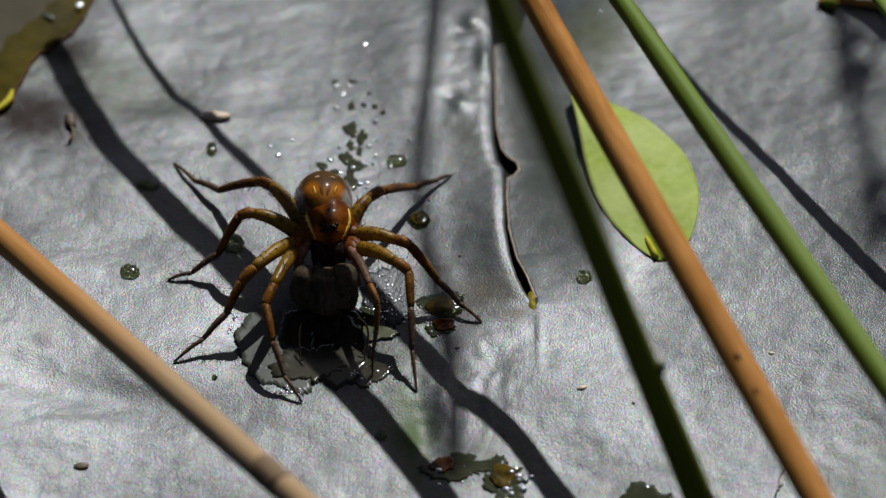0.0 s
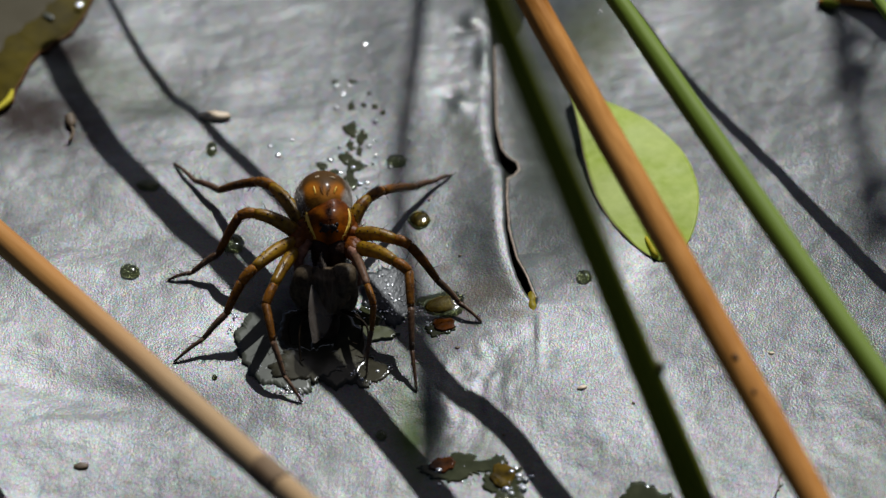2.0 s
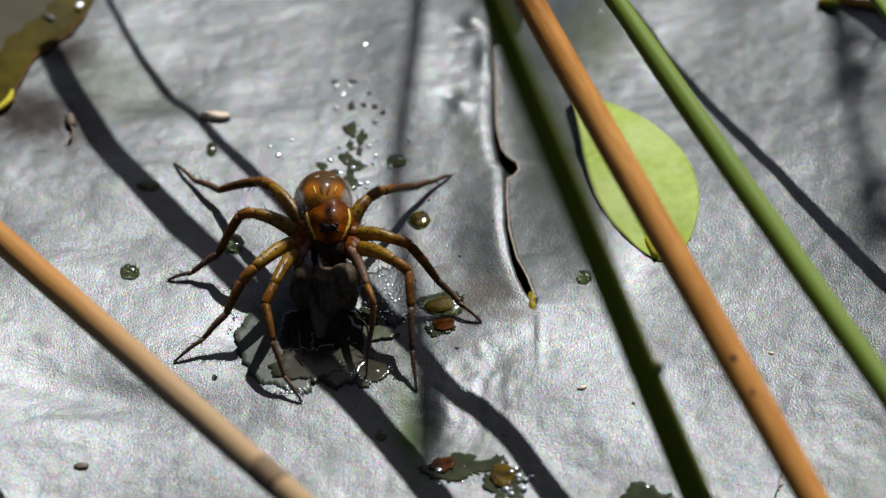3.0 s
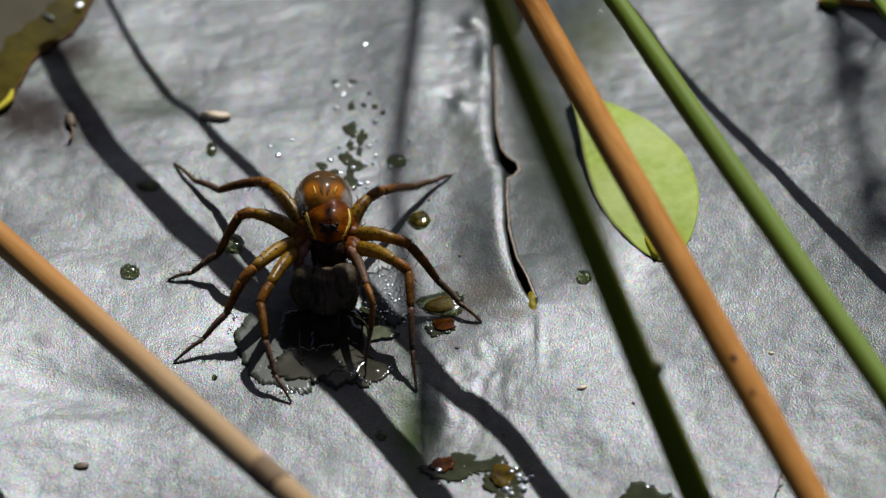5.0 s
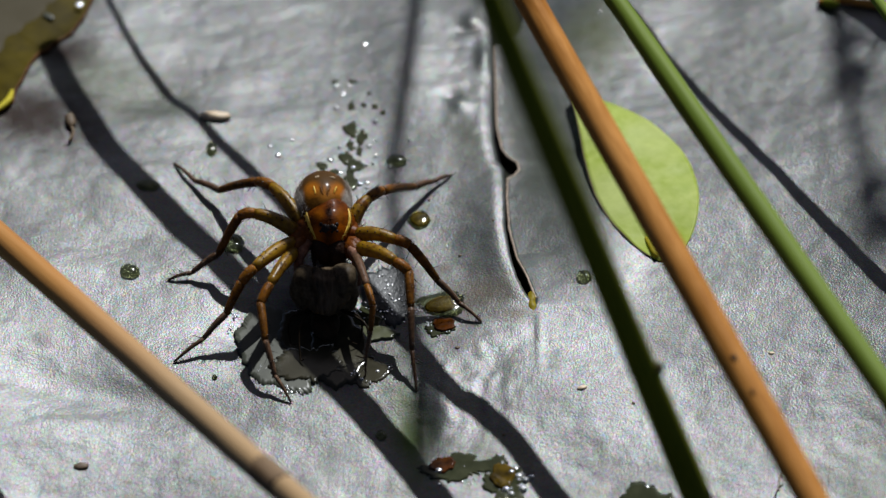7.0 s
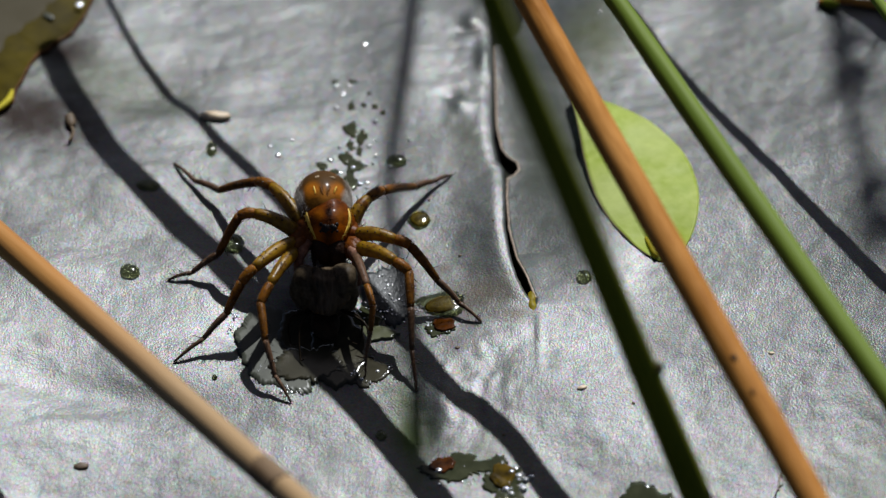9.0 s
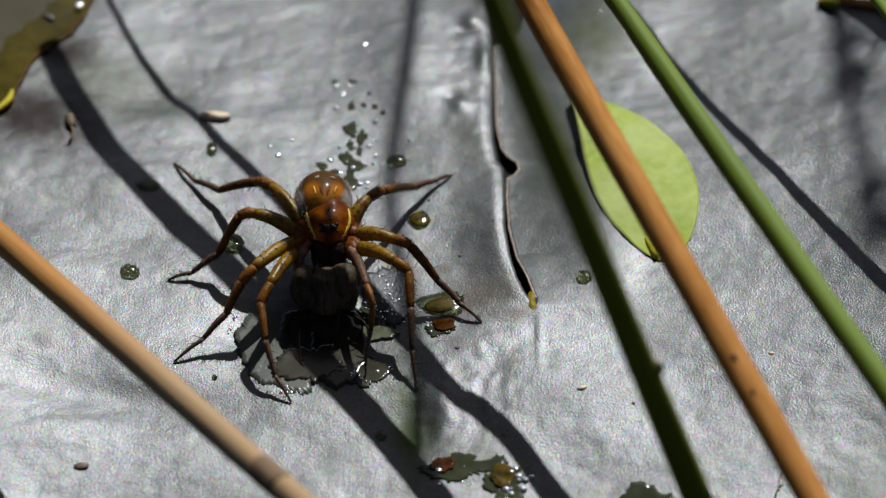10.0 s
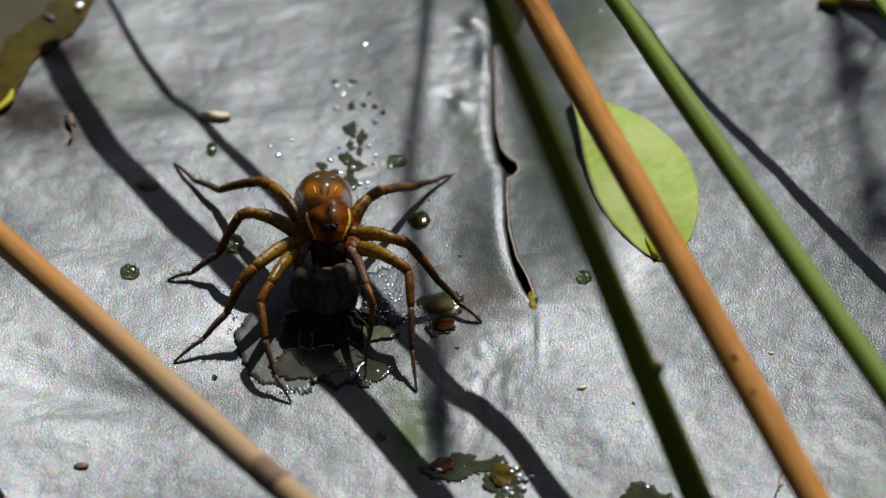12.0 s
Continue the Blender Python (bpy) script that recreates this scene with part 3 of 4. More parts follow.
tall_lo, tall_hi = (0.04624, 0.18042, 0.15500), (0.05422, 0.17514, 0.19000)
tall_rush = rush("rush_stem", [lower(tall_hi, tall_lo), tall_lo, tall_hi, (0.05873, 0.17374, 0.20200), (0.06470, 0.17322, 0.21600), (0.06950, 0.17175, 0.22800), (0.07310, 0.17346, 0.23900), (0.07480, 0.17376, 0.24500)],
                 [0.0011, 0.0009, 0.00085, 0.0010, 0.00125, 0.00135, 0.0013, 0.0009], RUSH, "tall rush stem beyond the lily pad")
tall_tip = (0.04915, 0.17658, 0.16900)
flower_lo, flower_hi = (0.10526, 0.22334, 0.20000), (0.11464, 0.22198, 0.23000)
flower_rush = rush("rush_stem", [lower(flower_hi, flower_lo), flower_lo, flower_hi, (0.11957, 0.21675, 0.24300), (0.12210, 0.21616, 0.25000), (0.12536, 0.21652, 0.26000)], [0.0014, 0.0012, 0.0010, 0.0009, 0.0008, 0.0006], RUSH, "tall rush stem with a brown flower tuft")
tuft = [blob(0.0006, 0.0016, 0.0006, 0.0003, nu=10, nv=8, seed=k, at=(math.cos(k * 2.4) * 0.0011 * (1 + k % 3), math.sin(k * 2.4) * 0.0011 * (1 + k % 3), 0.0026 * (k % 6))) for k in range(22)]
rest = Matrix([flower_rush["rest"][k:k + 4] for k in (0, 4, 8, 12)])
for spot in ((0.11033, 0.21454, 0.21300), (0.12200, 0.21620, 0.24800)):
    part("flower_tuft", mesh_of("flower_tuft", *merge(*tuft), CRUMB), flower_rush, "small brown flower tuft", at=Matrix.Translation(rest.inverted() @ Vector(spot)))
side_lo, side_hi = (0.06017, 0.03396, 0.01400), (0.05527, 0.05193, 0.02000)
side_rush = rush("rush_stem", [lower(side_hi, side_lo), side_lo, side_hi, onward(side_lo, side_hi, 0.8)], [0.0012, 0.0011, 0.0010, 0.0008], RUSH, "short green rush stem rising beside the pad")

# ---- spider ----
spider = new("spider")
spider.location = (*(-0.01271, -0.01097), 0)
tagged(spider, "olive-brown raft spider with cream side stripes standing on the lily pad", "spider")
BASE = Vector(spider.location)
rng = random.Random(5)


def local(p):
    return Vector(p) - BASE


LEG_PARTS = (("femur", 0.00086, 0.00060, AMBER), ("patella", 0.00060, 0.00055, TAWNY), ("tibia", 0.00055, 0.00041, BROWN),
             ("metatarsus", 0.00040, 0.00027, SHANK), ("tarsus", 0.00026, 0.00013, SHANK))


def leg(points, size=1.0, thigh=None, ring=None):
    """A jointed leg from the hip to the claw; the origin is at the hip."""
    hip = local(points[0])
    claw = Vector(points[-1])
    claw.z = pad_height(claw.x, claw.y) + 0.0001
    p = [local(q) - hip for q in (*points[:-1], claw)]
    d = (p[1] - p[0]).normalized()
    v, f = tube([-d * 0.0030, -d * 0.0020, -d * 0.0008, d * 0.0, d * 0.0005], [0.0008, 0.0012, 0.0012, 0.00095, 0.0006], 12)
    top = part("leg", mesh_of("leg", v, f, COXA), spider, at=Matrix.Translation(hip))
    top["hip"] = list(hip)
    furs, spines = [], []
    for (name, r0, r1, mat), a, b in zip(LEG_PARTS, p[:-1], p[1:]):
        n = 9
        path = [a.lerp(b, i / n) for i in range(n + 1)]
        up = Vector((0, 0, 1)) * (0.0005 if name == "femur" else 0.0002) * size
        path = [q + up * math.sin(math.pi * i / n) for i, q in enumerate(path)]
        rad = [(r0 + (r1 - r0) * i / n) * size * (1 + 0.05 * math.sin(math.pi * i / n)) * (0.92 if i in (0, n) else 1.0) for i in range(n + 1)]
        body = tube(path, rad, 12)
        furs.append(hairs(path, rad, 75 if name != "tarsus" else 40, 0.00032 * size, rng, thick=0.000022))
        spines.append(hairs(path, rad, 9, 0.00085 * size, rng, lean=0.8, thick=0.00005))
        part(name, mesh_of(name, *body, thigh if thigh and name == "femur" else mat), top)
        if ring and name == "femur":
            i, j = ring
            part("dark_ring", mesh_of("dark_ring", *tube(path[i:j], [r + (0.00002 if 0 < k < j - i - 1 else -0.00003) for k, r in enumerate(rad[i:j])], 12), BROWN), top, "dark brown ring round the thigh")
    thigh_axis = p[1] - p[0]
    across = thigh_axis.cross(Vector((0, 0, 1))).normalized()
    rise = across.cross(thigh_axis).normalized()
    dots = []
    for row in (-0.95, -0.3, 0.45):
        for k in range(5):
            q = 0.16 + 0.17 * k + rng.uniform(-0.04, 0.04)
            r = (0.00086 - 0.00026 * q) * size * (1 + 0.05 * math.sin(math.pi * q))
            side = row + rng.uniform(-0.15, 0.15)
            out = across * math.sin(side) * (1 if across.y < 0 else -1) + rise * math.cos(side)
            spot = rng.uniform(0.00006, 0.00013) * size
            dots.append(blob(spot, spot, spot, nu=7, nv=5, at=p[0] + thigh_axis * q + Vector((0, 0, 0.0005 * size * math.sin(math.pi * q))) + out * (r - spot * 0.35)))
    part("thigh_spots", mesh_of("thigh_spots", *merge(*dots), SPOT), top, "rows of small dark brown spots")
    part("bristles", mesh_of("bristles", *merge(*furs), BRISTLE), top, "fine greyish-brown bristles")
    part("spine_fringe", mesh_of("spine_fringe", *merge(*spines), BLACK), top, "long black spines")
    return top


leg([(-0.01542, -0.00233, 0.00568), (-0.01880, 0.00316, 0.00645), (-0.02053, 0.00479, 0.00568), (-0.02489, 0.00786, 0.00172), (-0.02769, 0.01046, 0.00077), (-0.03016, 0.01400, 0.00010)])
leg([(-0.01602, -0.00353, 0.00559), (-0.02066, -0.00219, 0.00722), (-0.02228, -0.00218, 0.00688), (-0.02468, -0.00389, 0.00275), (-0.02755, -0.00495, 0.00095), (-0.03023, -0.00549, 0.00010)])
leg([(-0.01631, -0.00490, 0.00533), (-0.02049, -0.01057, 0.00671), (-0.02187, -0.01174, 0.00570), (-0.02352, -0.01410, 0.00322), (-0.02597, -0.01622, 0.00150), (-0.02913, -0.01850, 0.00010)])
leg_l1 = leg([(-0.01617, -0.00619, 0.00516), (-0.01836, -0.01282, 0.00619), (-0.01919, -0.01506, 0.00542), (-0.01835, -0.01905, 0.00370), (-0.01711, -0.02191, 0.00129), (-0.01520, -0.02429, 0.00010)], 0.9)
leg([(-0.01004, -0.00214, 0.00568), (-0.00820, 0.00081, 0.00671), (-0.00672, 0.00251, 0.00636), (-0.00308, 0.00794, 0.00215), (-0.00113, 0.01016, 0.00095), (0.00095, 0.01208, 0.00010)], ring=(4, 8))
leg([(-0.00940, -0.00390, 0.00559), (-0.00518, -0.00579, 0.00654), (-0.00364, -0.00623, 0.00619), (-0.00056, -0.00841, 0.00292), (0.00173, -0.01009, 0.00120), (0.00419, -0.01218, 0.00010)])
leg([(-0.00914, -0.00583, 0.00533), (-0.00515, -0.01033, 0.00740), (-0.00368, -0.01140, 0.00688), (-0.00348, -0.01523, 0.00516), (-0.00336, -0.01882, 0.00224), (-0.00286, -0.02260, 0.00010)])
leg_r1 = leg([(-0.00962, -0.00656, 0.00516), (-0.00790, -0.01273, 0.00619), (-0.00709, -0.01535, 0.00568), (-0.00720, -0.01753, 0.00396), (-0.00757, -0.01907, 0.00206), (-0.00764, -0.02020, 0.00010)], 0.64, thigh=SHANK)

head_at = local((-0.01245, -0.00239, 0.00590))
RX, RY, RZ = 0.0029, 0.0035, 0.0026


def waist(y):
    """How wide and how high the carapace is along its length: drawn out and narrow towards the abdomen, broad before the hips."""
    front, back = max(-y / RY, 0), min(max(y / RY, 0), 1.0)
    return 1.0 - 0.16 * front ** 2 - 0.55 * back, 1.0 + 0.12 * front + 0.30 * back


LONG = 1.35


def carapace_shape(x, y, z):
    wide, high = waist(y)
    return x * wide, y * (LONG if y > 0 else 1.0), z * high * (1.0 if z > 0 else 0.7)


def shell(u, w, lift=0.0):
    """The point of the carapace's front and top at u to the side and w up along its slope."""
    across, slope, out = Vector((1, 0, 0)), Vector((0, 0.669, 0.743)), Vector((0, -0.743, 0.669))
    for k in range(80):
        p = across * u + slope * w + out * (0.0045 - k * 0.00006)
        y = p.y / (LONG if p.y > 0 else 1.0)
        narrow, high = waist(y)
        high *= 1.0 if p.z > 0 else 0.7
        if (p.x / (RX * narrow)) ** 2 + (y / RY) ** 2 + (p.z / (RZ * high)) ** 2 <= 1:
            break
    return p + out * lift


zoned(CARAPACE, (0.46, 0.105, 0.001), [(shell(s * 0.0013, -0.0013), (0.0010, 0.0012, 0.0012), 0.9) for s in (-1, 1)])
zoned(CARAPACE, (0.19, 0.042, 0.002), [(shell(s * 0.0030, -0.0006), (0.0011, 0.0020, 0.0020), 0.8) for s in (-1, 1)])
zoned(CARAPACE, (0.15, 0.044, 0.001), [(shell(s * 0.0011, 0.0010), (0.0007, 0.0010, 0.0010), 0.8) for s in (-1, 1)])
zoned(CARAPACE, (0.012, 0.003, 0.0006), [(shell(0, 0.0012), (0.00040, 0.0010, 0.0010), 0.9), (shell(0, 0.0003), (0.0011, 0.0007, 0.0007), 0.55), (shell(0, -0.0002), (0.0009, 0.0006, 0.0006), 0.5)])
v, f = blob(RX, RY, RZ, 0.00010, nu=40, nv=28, shape=carapace_shape, seed=2)
crest = [shell(0, w) for w in np.linspace(0.0022, -0.0022, 12)]
fur = hairs(crest, [0.0001] * 12, 120, 0.0005, rng)
carapace = part("carapace", mesh_of("carapace", *merge((v, f), fur), CARAPACE), spider, at=Matrix.Translation(head_at))
for s in (-1, 1):
    path = spline([shell(s * 0.00215 - 0.0001, 0.0016), shell(s * 0.00232 - 0.0001, 0.0008), shell(s * 0.00210, -0.0002), shell(s * 0.00160, -0.0012), shell(s * 0.00112, -0.0021)], 5)
    rad = [0.00009 + 0.00010 * math.sin(math.pi * min(i / 20 + 0.12, 1)) + 0.00002 * math.sin(i * 2.3) for i in range(21)]
    part("side_stripe", mesh_of("side_stripe", *merge(tube(path, rad, 8), hairs(path, rad, 160, 0.00030, rng)), CREAM), carapace, "cream-yellow hairy side stripe")
for ex, ew, er in ((0.00042, -0.00035, 0.00032), (0.00085, -0.0001, 0.00024), (0.00035, -0.0009, 0.00018), (0.0009, -0.00085, 0.00016)):
    for s in (-1, 1):
        part("eye", mesh_of("eye", *blob(er, er, er, nu=12, nv=8), BLACK), carapace, "shiny black eye", at=Matrix.Translation(shell(s * ex, ew)))
v, f = blob(0.0009, 0.00022, 0.00045, 0.00025, nu=20, nv=12, seed=5, freq=1500)
part("eye_field", mesh_of("eye_field", v, f, BLACK), carapace, "black patch about the eyes", at=Matrix.Translation(shell(0, -0.00055)) @ pose(0, 0, 0, -35))
for s in (-1, 1):
    path = spline([(s * 0.0007, -0.0022, -0.0002), (s * 0.0008, -0.0034, -0.0012), (s * 0.0007, -0.0037, -0.0036)], 5)
    rad = [0.0009 + 0.0003 * math.sin(math.pi * i / 10) for i in range(11)]
    part("chelicera", mesh_of("chelicera", *merge(tube(path, rad, 14), hairs(path, rad, 80, 0.0005, rng)), JAW), carapace, "dark brown hairy jaw")
    path = spline([(s * 0.0018, -0.0022, -0.0006), (s * 0.0026, -0.0042, -0.0004), (s * 0.0030, -0.0056, -0.0012), (s * 0.0031, -0.0060, -0.0034)], 5)
    path = [Vector((q.x - 0.0003 * (s < 0), q.y, q.z)) for q in path]
    rad = [0.00056 - 0.000008 * i + 0.00008 * math.cos(i * 1.25) for i in range(16)]
    part("palp", mesh_of("palp", *merge(tube(path, rad, 12), hairs(path, rad, 160, 0.0004, rng)), PALP), carapace, "reddish brown hairy feeler")
    path = spline([(s * 0.0020, 0.0012, -0.0010), (s * 0.0030, 0.0, -0.0012), (s * 0.0030, -0.0016, -0.0013), (s * 0.0022, -0.0028, -0.0016)], 5)
    part("hip_hairs", mesh_of("hip_hairs", *hairs(path, [0.0009] * 16, 420 if s > 0 else 160, 0.00060, rng, thick=0.00004), PINK if s > 0 else BROWN), carapace, "pale pinkish hairs about the hips" if s > 0 else "reddish-brown hairs about the hips")

belly_at = local((-0.01317, 0.00080, 0.00630))


def dome(u, w, lift=0.0):
    """The point of the abdomen's front and top at u to the side and w up along its slope."""
    across, slope, out = Vector((1, 0, 0)), Vector((0, 0.669, 0.743)), Vector((0, -0.743, 0.669))
    for k in range(90):
        p = across * u + slope * w + out * (0.0045 - k * 0.00006)
        if (p.x / 0.0032) ** 2 + (p.y / 0.0040) ** 2 + (p.z / 0.0029) ** 2 <= 1:
            break
    return p + out * lift


zoned(BELLY, (0.40, 0.125, 0.008), [(dome(s * 0.0014 + 0.0002, 0.0014), (0.0011, 0.0013, 0.0013), 0.7) for s in (-1, 1)])
zoned(BELLY, (0.32, 0.115, 0.010), [(dome(0.0003, 0.0010), (0.0012, 0.0012, 0.0012), 0.6)])
zoned(BELLY, (0.060, 0.030, 0.008), [(dome(0.0002, 0.0027), (0.0022, 0.0014, 0.0014), 0.85)])
zoned(BELLY, (0.26, 0.24, 0.21), [(dome(s * 0.0027, 0.0001), (0.0009, 0.0013, 0.0013), 0.75) for s in (-1, 1)])
zoned(BELLY, (0.035, 0.016, 0.004), [(dome(0.0002 + s * 0.00035, 0.0013), (0.00022, 0.0009, 0.0009), 0.7) for s in (-1, 1)])
v, f = blob(0.0032, 0.0040, 0.0029, 0.00007, nu=40, nv=28, seed=9)
fur = []
for k in range(14):
    a = radians(-80 + 160 * k / 13)
    fur.append(hairs([Vector((0.0031 * math.sin(a), y, 0.0028 * math.cos(a) * math.sqrt(max(0.05, 1 - (y / 0.004) ** 2)))) for y in np.linspace(-0.0032, 0.0034, 8)], [0.0001] * 8, 22, 0.00016, rng, thick=0.00002))
belly = part("abdomen", mesh_of("abdomen", *merge((v, f), *fur), BELLY), spider, "russet abdomen with grey hairy sides", at=Matrix.Translation(belly_at))
for s in (-1, 1):
    down = []
    for k in range(8):
        a = radians(52 + 7 * k)
        line = [Vector((s * 0.0032 * math.sin(a) * math.sqrt(max(0.05, 1 - (y / 0.0041) ** 2)), y, 0.0029 * math.cos(a))) for y in np.linspace(-0.0034, 0.0016, 8)]
        down.append(hairs(line, [0.00005] * 8, 110, 0.00026, rng, lean=0.9, thick=0.000014))
    part("side_hairs", mesh_of("side_hairs", *merge(*down), GREY), belly, "grey-white side hairs")

for a, b, tone in ((( -0.0009, 0.00262), (-0.0004, 0.00272), HUSK), ((0.0008, 0.00268), (0.0013, 0.00252), HUSK),
                   ((-0.00100, 0.00175), (-0.00078, 0.00085), CREAM), ((0.00150, 0.00165), (0.00122, 0.00095), CREAM),
                   ((-0.00035, 0.00180), (0.00005, 0.00070), TAWNY), ((0.00085, 0.00180), (0.00045, 0.00070), TAWNY)):
    path = [dome(a[0] + (b[0] - a[0]) * q, a[1] + (b[1] - a[1]) * q) for q in np.linspace(0, 1, 7)]
    rad = [0.00003 + 0.00007 * math.sin(math.pi * i / 6) for i in range(7)]
    part("pale_mark", mesh_of("pale_mark", *merge(tube(path, rad, 7), hairs(path, rad, 30, 0.00016, rng)), tone), belly, "short pale hairy streak")

# ---- prey ----
prey = new("fly")
prey.location = (-0.01290, -0.01489, 0.00026)
tagged(prey, "dark winged insect caught under the jaws of the spider", "insect")
PB = Vector(prey.location)


def thorax_shape(x, y, z):
    """Square-shouldered, tapering towards the tail, with three lengthwise furrows."""
    q = (y + 0.0030) / 0.0060
    k = 0.62 + 0.5 * min(1.0, max(q, 0.0)) ** 0.7
    return x * k * 1.04, y * 1.05, z * (1.0 - 0.10 * math.cos(x * 2600) - 0.06 * math.cos(y * 3400))


v, f = blob(0.0029, 0.0026, 0.0027, 0.0005, nu=48, nv=32, seed=4, freq=520, shape=thorax_shape)
thorax_at = Vector((-0.01268, -0.01061, 0.00318)) - PB
furry = [Vector((0.0026 * math.cos(a), -0.0006, 0.0025 * math.sin(a))) for a in np.linspace(-0.4, 3.5, 14)]
part("thorax", mesh_of("thorax", *merge((v, f), hairs(furry, [0.0006] * 14, 160, 0.0007, rng)), PREY), prey, at=Matrix.Translation(thorax_at))
for dx, dz, rx in ((-0.0023, 0.0003, 0.0017), (0.0018, 0.0004, 0.0017)):
    v, f = blob(rx, 0.0020, 0.0029, 0.0006, nu=32, nv=24, seed=dx * 900, freq=420)
    part("eye", mesh_of("eye", v, f, BRONZE), prey, "large dull grey-brown compound eye", at=Matrix.Translation(thorax_at + Vector((dx, 0.0004, dz))))
v, f = blob(0.0016, 0.0026, 0.0009, 0.0004, nu=28, nv=22, seed=6, freq=500)
part("abdomen", mesh_of("abdomen", v, f, DARK), prey, at=Matrix.Translation(Vector((-0.01290, -0.01308, 0.00090)) - PB))
for dx, dy in ((-0.0040, -0.0052), (-0.0022, -0.0086), (0.0036, -0.0050), (0.0046, -0.0080)):
    hip = thorax_at + Vector((0.0014 if dx > 0 else -0.0014, -0.0012, -0.0014))
    foot = Vector((hip.x + dx * 0.62, hip.y + dy * 0.7, -0.0001))
    knee = hip.lerp(foot, 0.55) + Vector((dx * 0.30, 0.0004, 0.0010))
    curl = foot + Vector((-dx * 0.22, -0.0004, 0.0003))
    path = spline([hip, knee, foot, curl], 6)
    rad = [0.00017 - 0.000006 * i for i in range(19)]
    part("leg", mesh_of("leg", *tube(path, rad, 8), DARK), prey)


def wing_of(length, width, hinge, mat):
    """A thin clear wing, widest past its middle; the origin is at the hinge."""
    wv, wf = [], []
    for q in np.linspace(0, 1, 18):
        w = width * math.sin(math.pi * min(1.0, q * 0.94 + 0.05)) ** 0.8 * (0.35 + 0.85 * q)
        for u in (-0.75, -0.3, 0.25, 1.0):
            wv.append((w * u, -length * q, 0.0004 * math.sin(q * 3) + 0.00012 * math.cos(u * 9)))
    for i in range(17):
        for k in range(3):
            a = i * 4 + k
            wf.append((a, a + 4, a + 5, a + 1))
    ob = part("wing", mesh_of("wing", wv, wf, mat), prey, "smoky translucent wing", at=Matrix.Translation(hinge))
    thick = ob.modifiers.new("thickness", "SOLIDIFY")
    thick.thickness = 0.00006
    ob["hinge"] = list(hinge)
    return ob


wing = wing_of(0.0120, 0.0026, Vector((-0.01316, -0.00925, 0.00560)) - PB, WING)
# seconds, then the wing's pitch, roll and turn, and millimetres drawn back: folded under the jaws, flicking out when the insect struggles
WING_BEATS = [(0.0, 26, 30, 2, 6.0), (0.15, 24, 30, 0, 5.4), (0.3, 10, 26, -3, 1.6), (0.5, 13, 40, -4, 2.2), (0.7, 26, 30, 2, 6.0), (1.8, 26, 30, 2, 6.0),
              (2.0, 14, 44, -4, 2.8), (2.1, 20, 34, 0, 4.2), (2.2, 4, 30, 0, 2.4), (2.3, -12, 12, 6, 1.0), (2.4, -20, 5, 10, 0.0), (2.5, -12, 14, 8, 1.0), (2.6, -16, -10, 12, 0.6),
              (2.7, 12, 26, 4, 3.6), (2.9, 20, 34, 0, 4.4), (3.1, 18, 40, -3, 4.0), (3.6, 26, 30, 2, 6.0), (12.0, 26, 30, 2, 6.0)]

# ---- fallen leaf ----
def fallen_leaf():
    a, b = Vector((0.01493, 0.02461, -0.00000)), Vector((0.02362, -0.00158, 0.00000))
    ax = (b - a).normalized()
    rt = Vector((ax.y, -ax.x, 0)) * -1
    length = (b - a).length
    ni, nj = 40, 24
    verts, faces = [], []
    for i in range(ni + 1):
        s = -0.07 + 1.10 * i / ni
        wr = 0.0087 * math.sin(math.pi * min(max((s + 0.075) / 1.13, 0.001), 0.999)) ** 0.55
        wl = 0.0031 * math.sin(math.pi * min(max((s + 0.07) / 1.10, 0.001), 0.999) ** 1.6) ** 0.75
        for j in range(nj + 1):
            q = j / nj
            off = -wl + (wr + wl) * q
            p = a + ax * (length * s) + rt * off
            z = 0.00008 + 0.00026 * math.sin(math.pi * q) * math.sin(math.pi * s) \
                + 0.00012 * noise.noise((p.x * 300, p.y * 300, 2)) + 0.0015 * math.exp(-(max(s, 0.0) / 0.38) ** 2) * (1 - q) ** 1.5 + 0.00035 * math.exp(-((q - 0.36) / 0.07) ** 2) * 0.4
            verts.append((p.x - a.x, p.y - a.y, z + pad_height(p.x, p.y)))
    for i in range(ni):
        for j in range(nj):
            k = i * (nj + 1) + j
            faces.append((k, k + 1, k + nj + 2, k + nj + 1))
    ob = new("fallen_leaf", mesh_of("fallen_leaf", verts, faces, LIME))
    ob.location = (a.x, a.y, 0)
    m = ob.modifiers.new("thickness", "SOLIDIFY")
    m.thickness = 0.00008
    p = [Vector((*(b.xy - a.xy), 0.00035 + pad_height(b.x, b.y))) + Vector((ax.x, ax.y, 0)) * d + Vector((-0.0002, 0, 0)) for d in (-0.0030, -0.0016, -0.0004, 0.0004)]
    part("leaf_stalk", mesh_of("leaf_stalk", *tube(p, [0.0002, 0.00032, 0.00036, 0.0003], 10), STALK), ob, "short yellow leaf stalk")
    rib = [Vector(verts[i * (nj + 1) + 10]) + Vector((0, 0, 0.0002)) for i in range(2, ni - 1)]
    part("midrib", mesh_of("midrib", *tube(rib, [0.00012] * len(rib), 6), LIME), ob)
    edge = [Vector(verts[i * (nj + 1)]) + Vector((0, 0, 0.00004)) for i in range(1, ni)]
    part("leaf_edge", mesh_of("leaf_edge", *tube(edge, [0.00007] * len(edge), 6), CRUMB), ob, "thin brown edge")
    return tagged(ob, "small oval lime-green fallen leaf lying on the lily pad", "leaf")


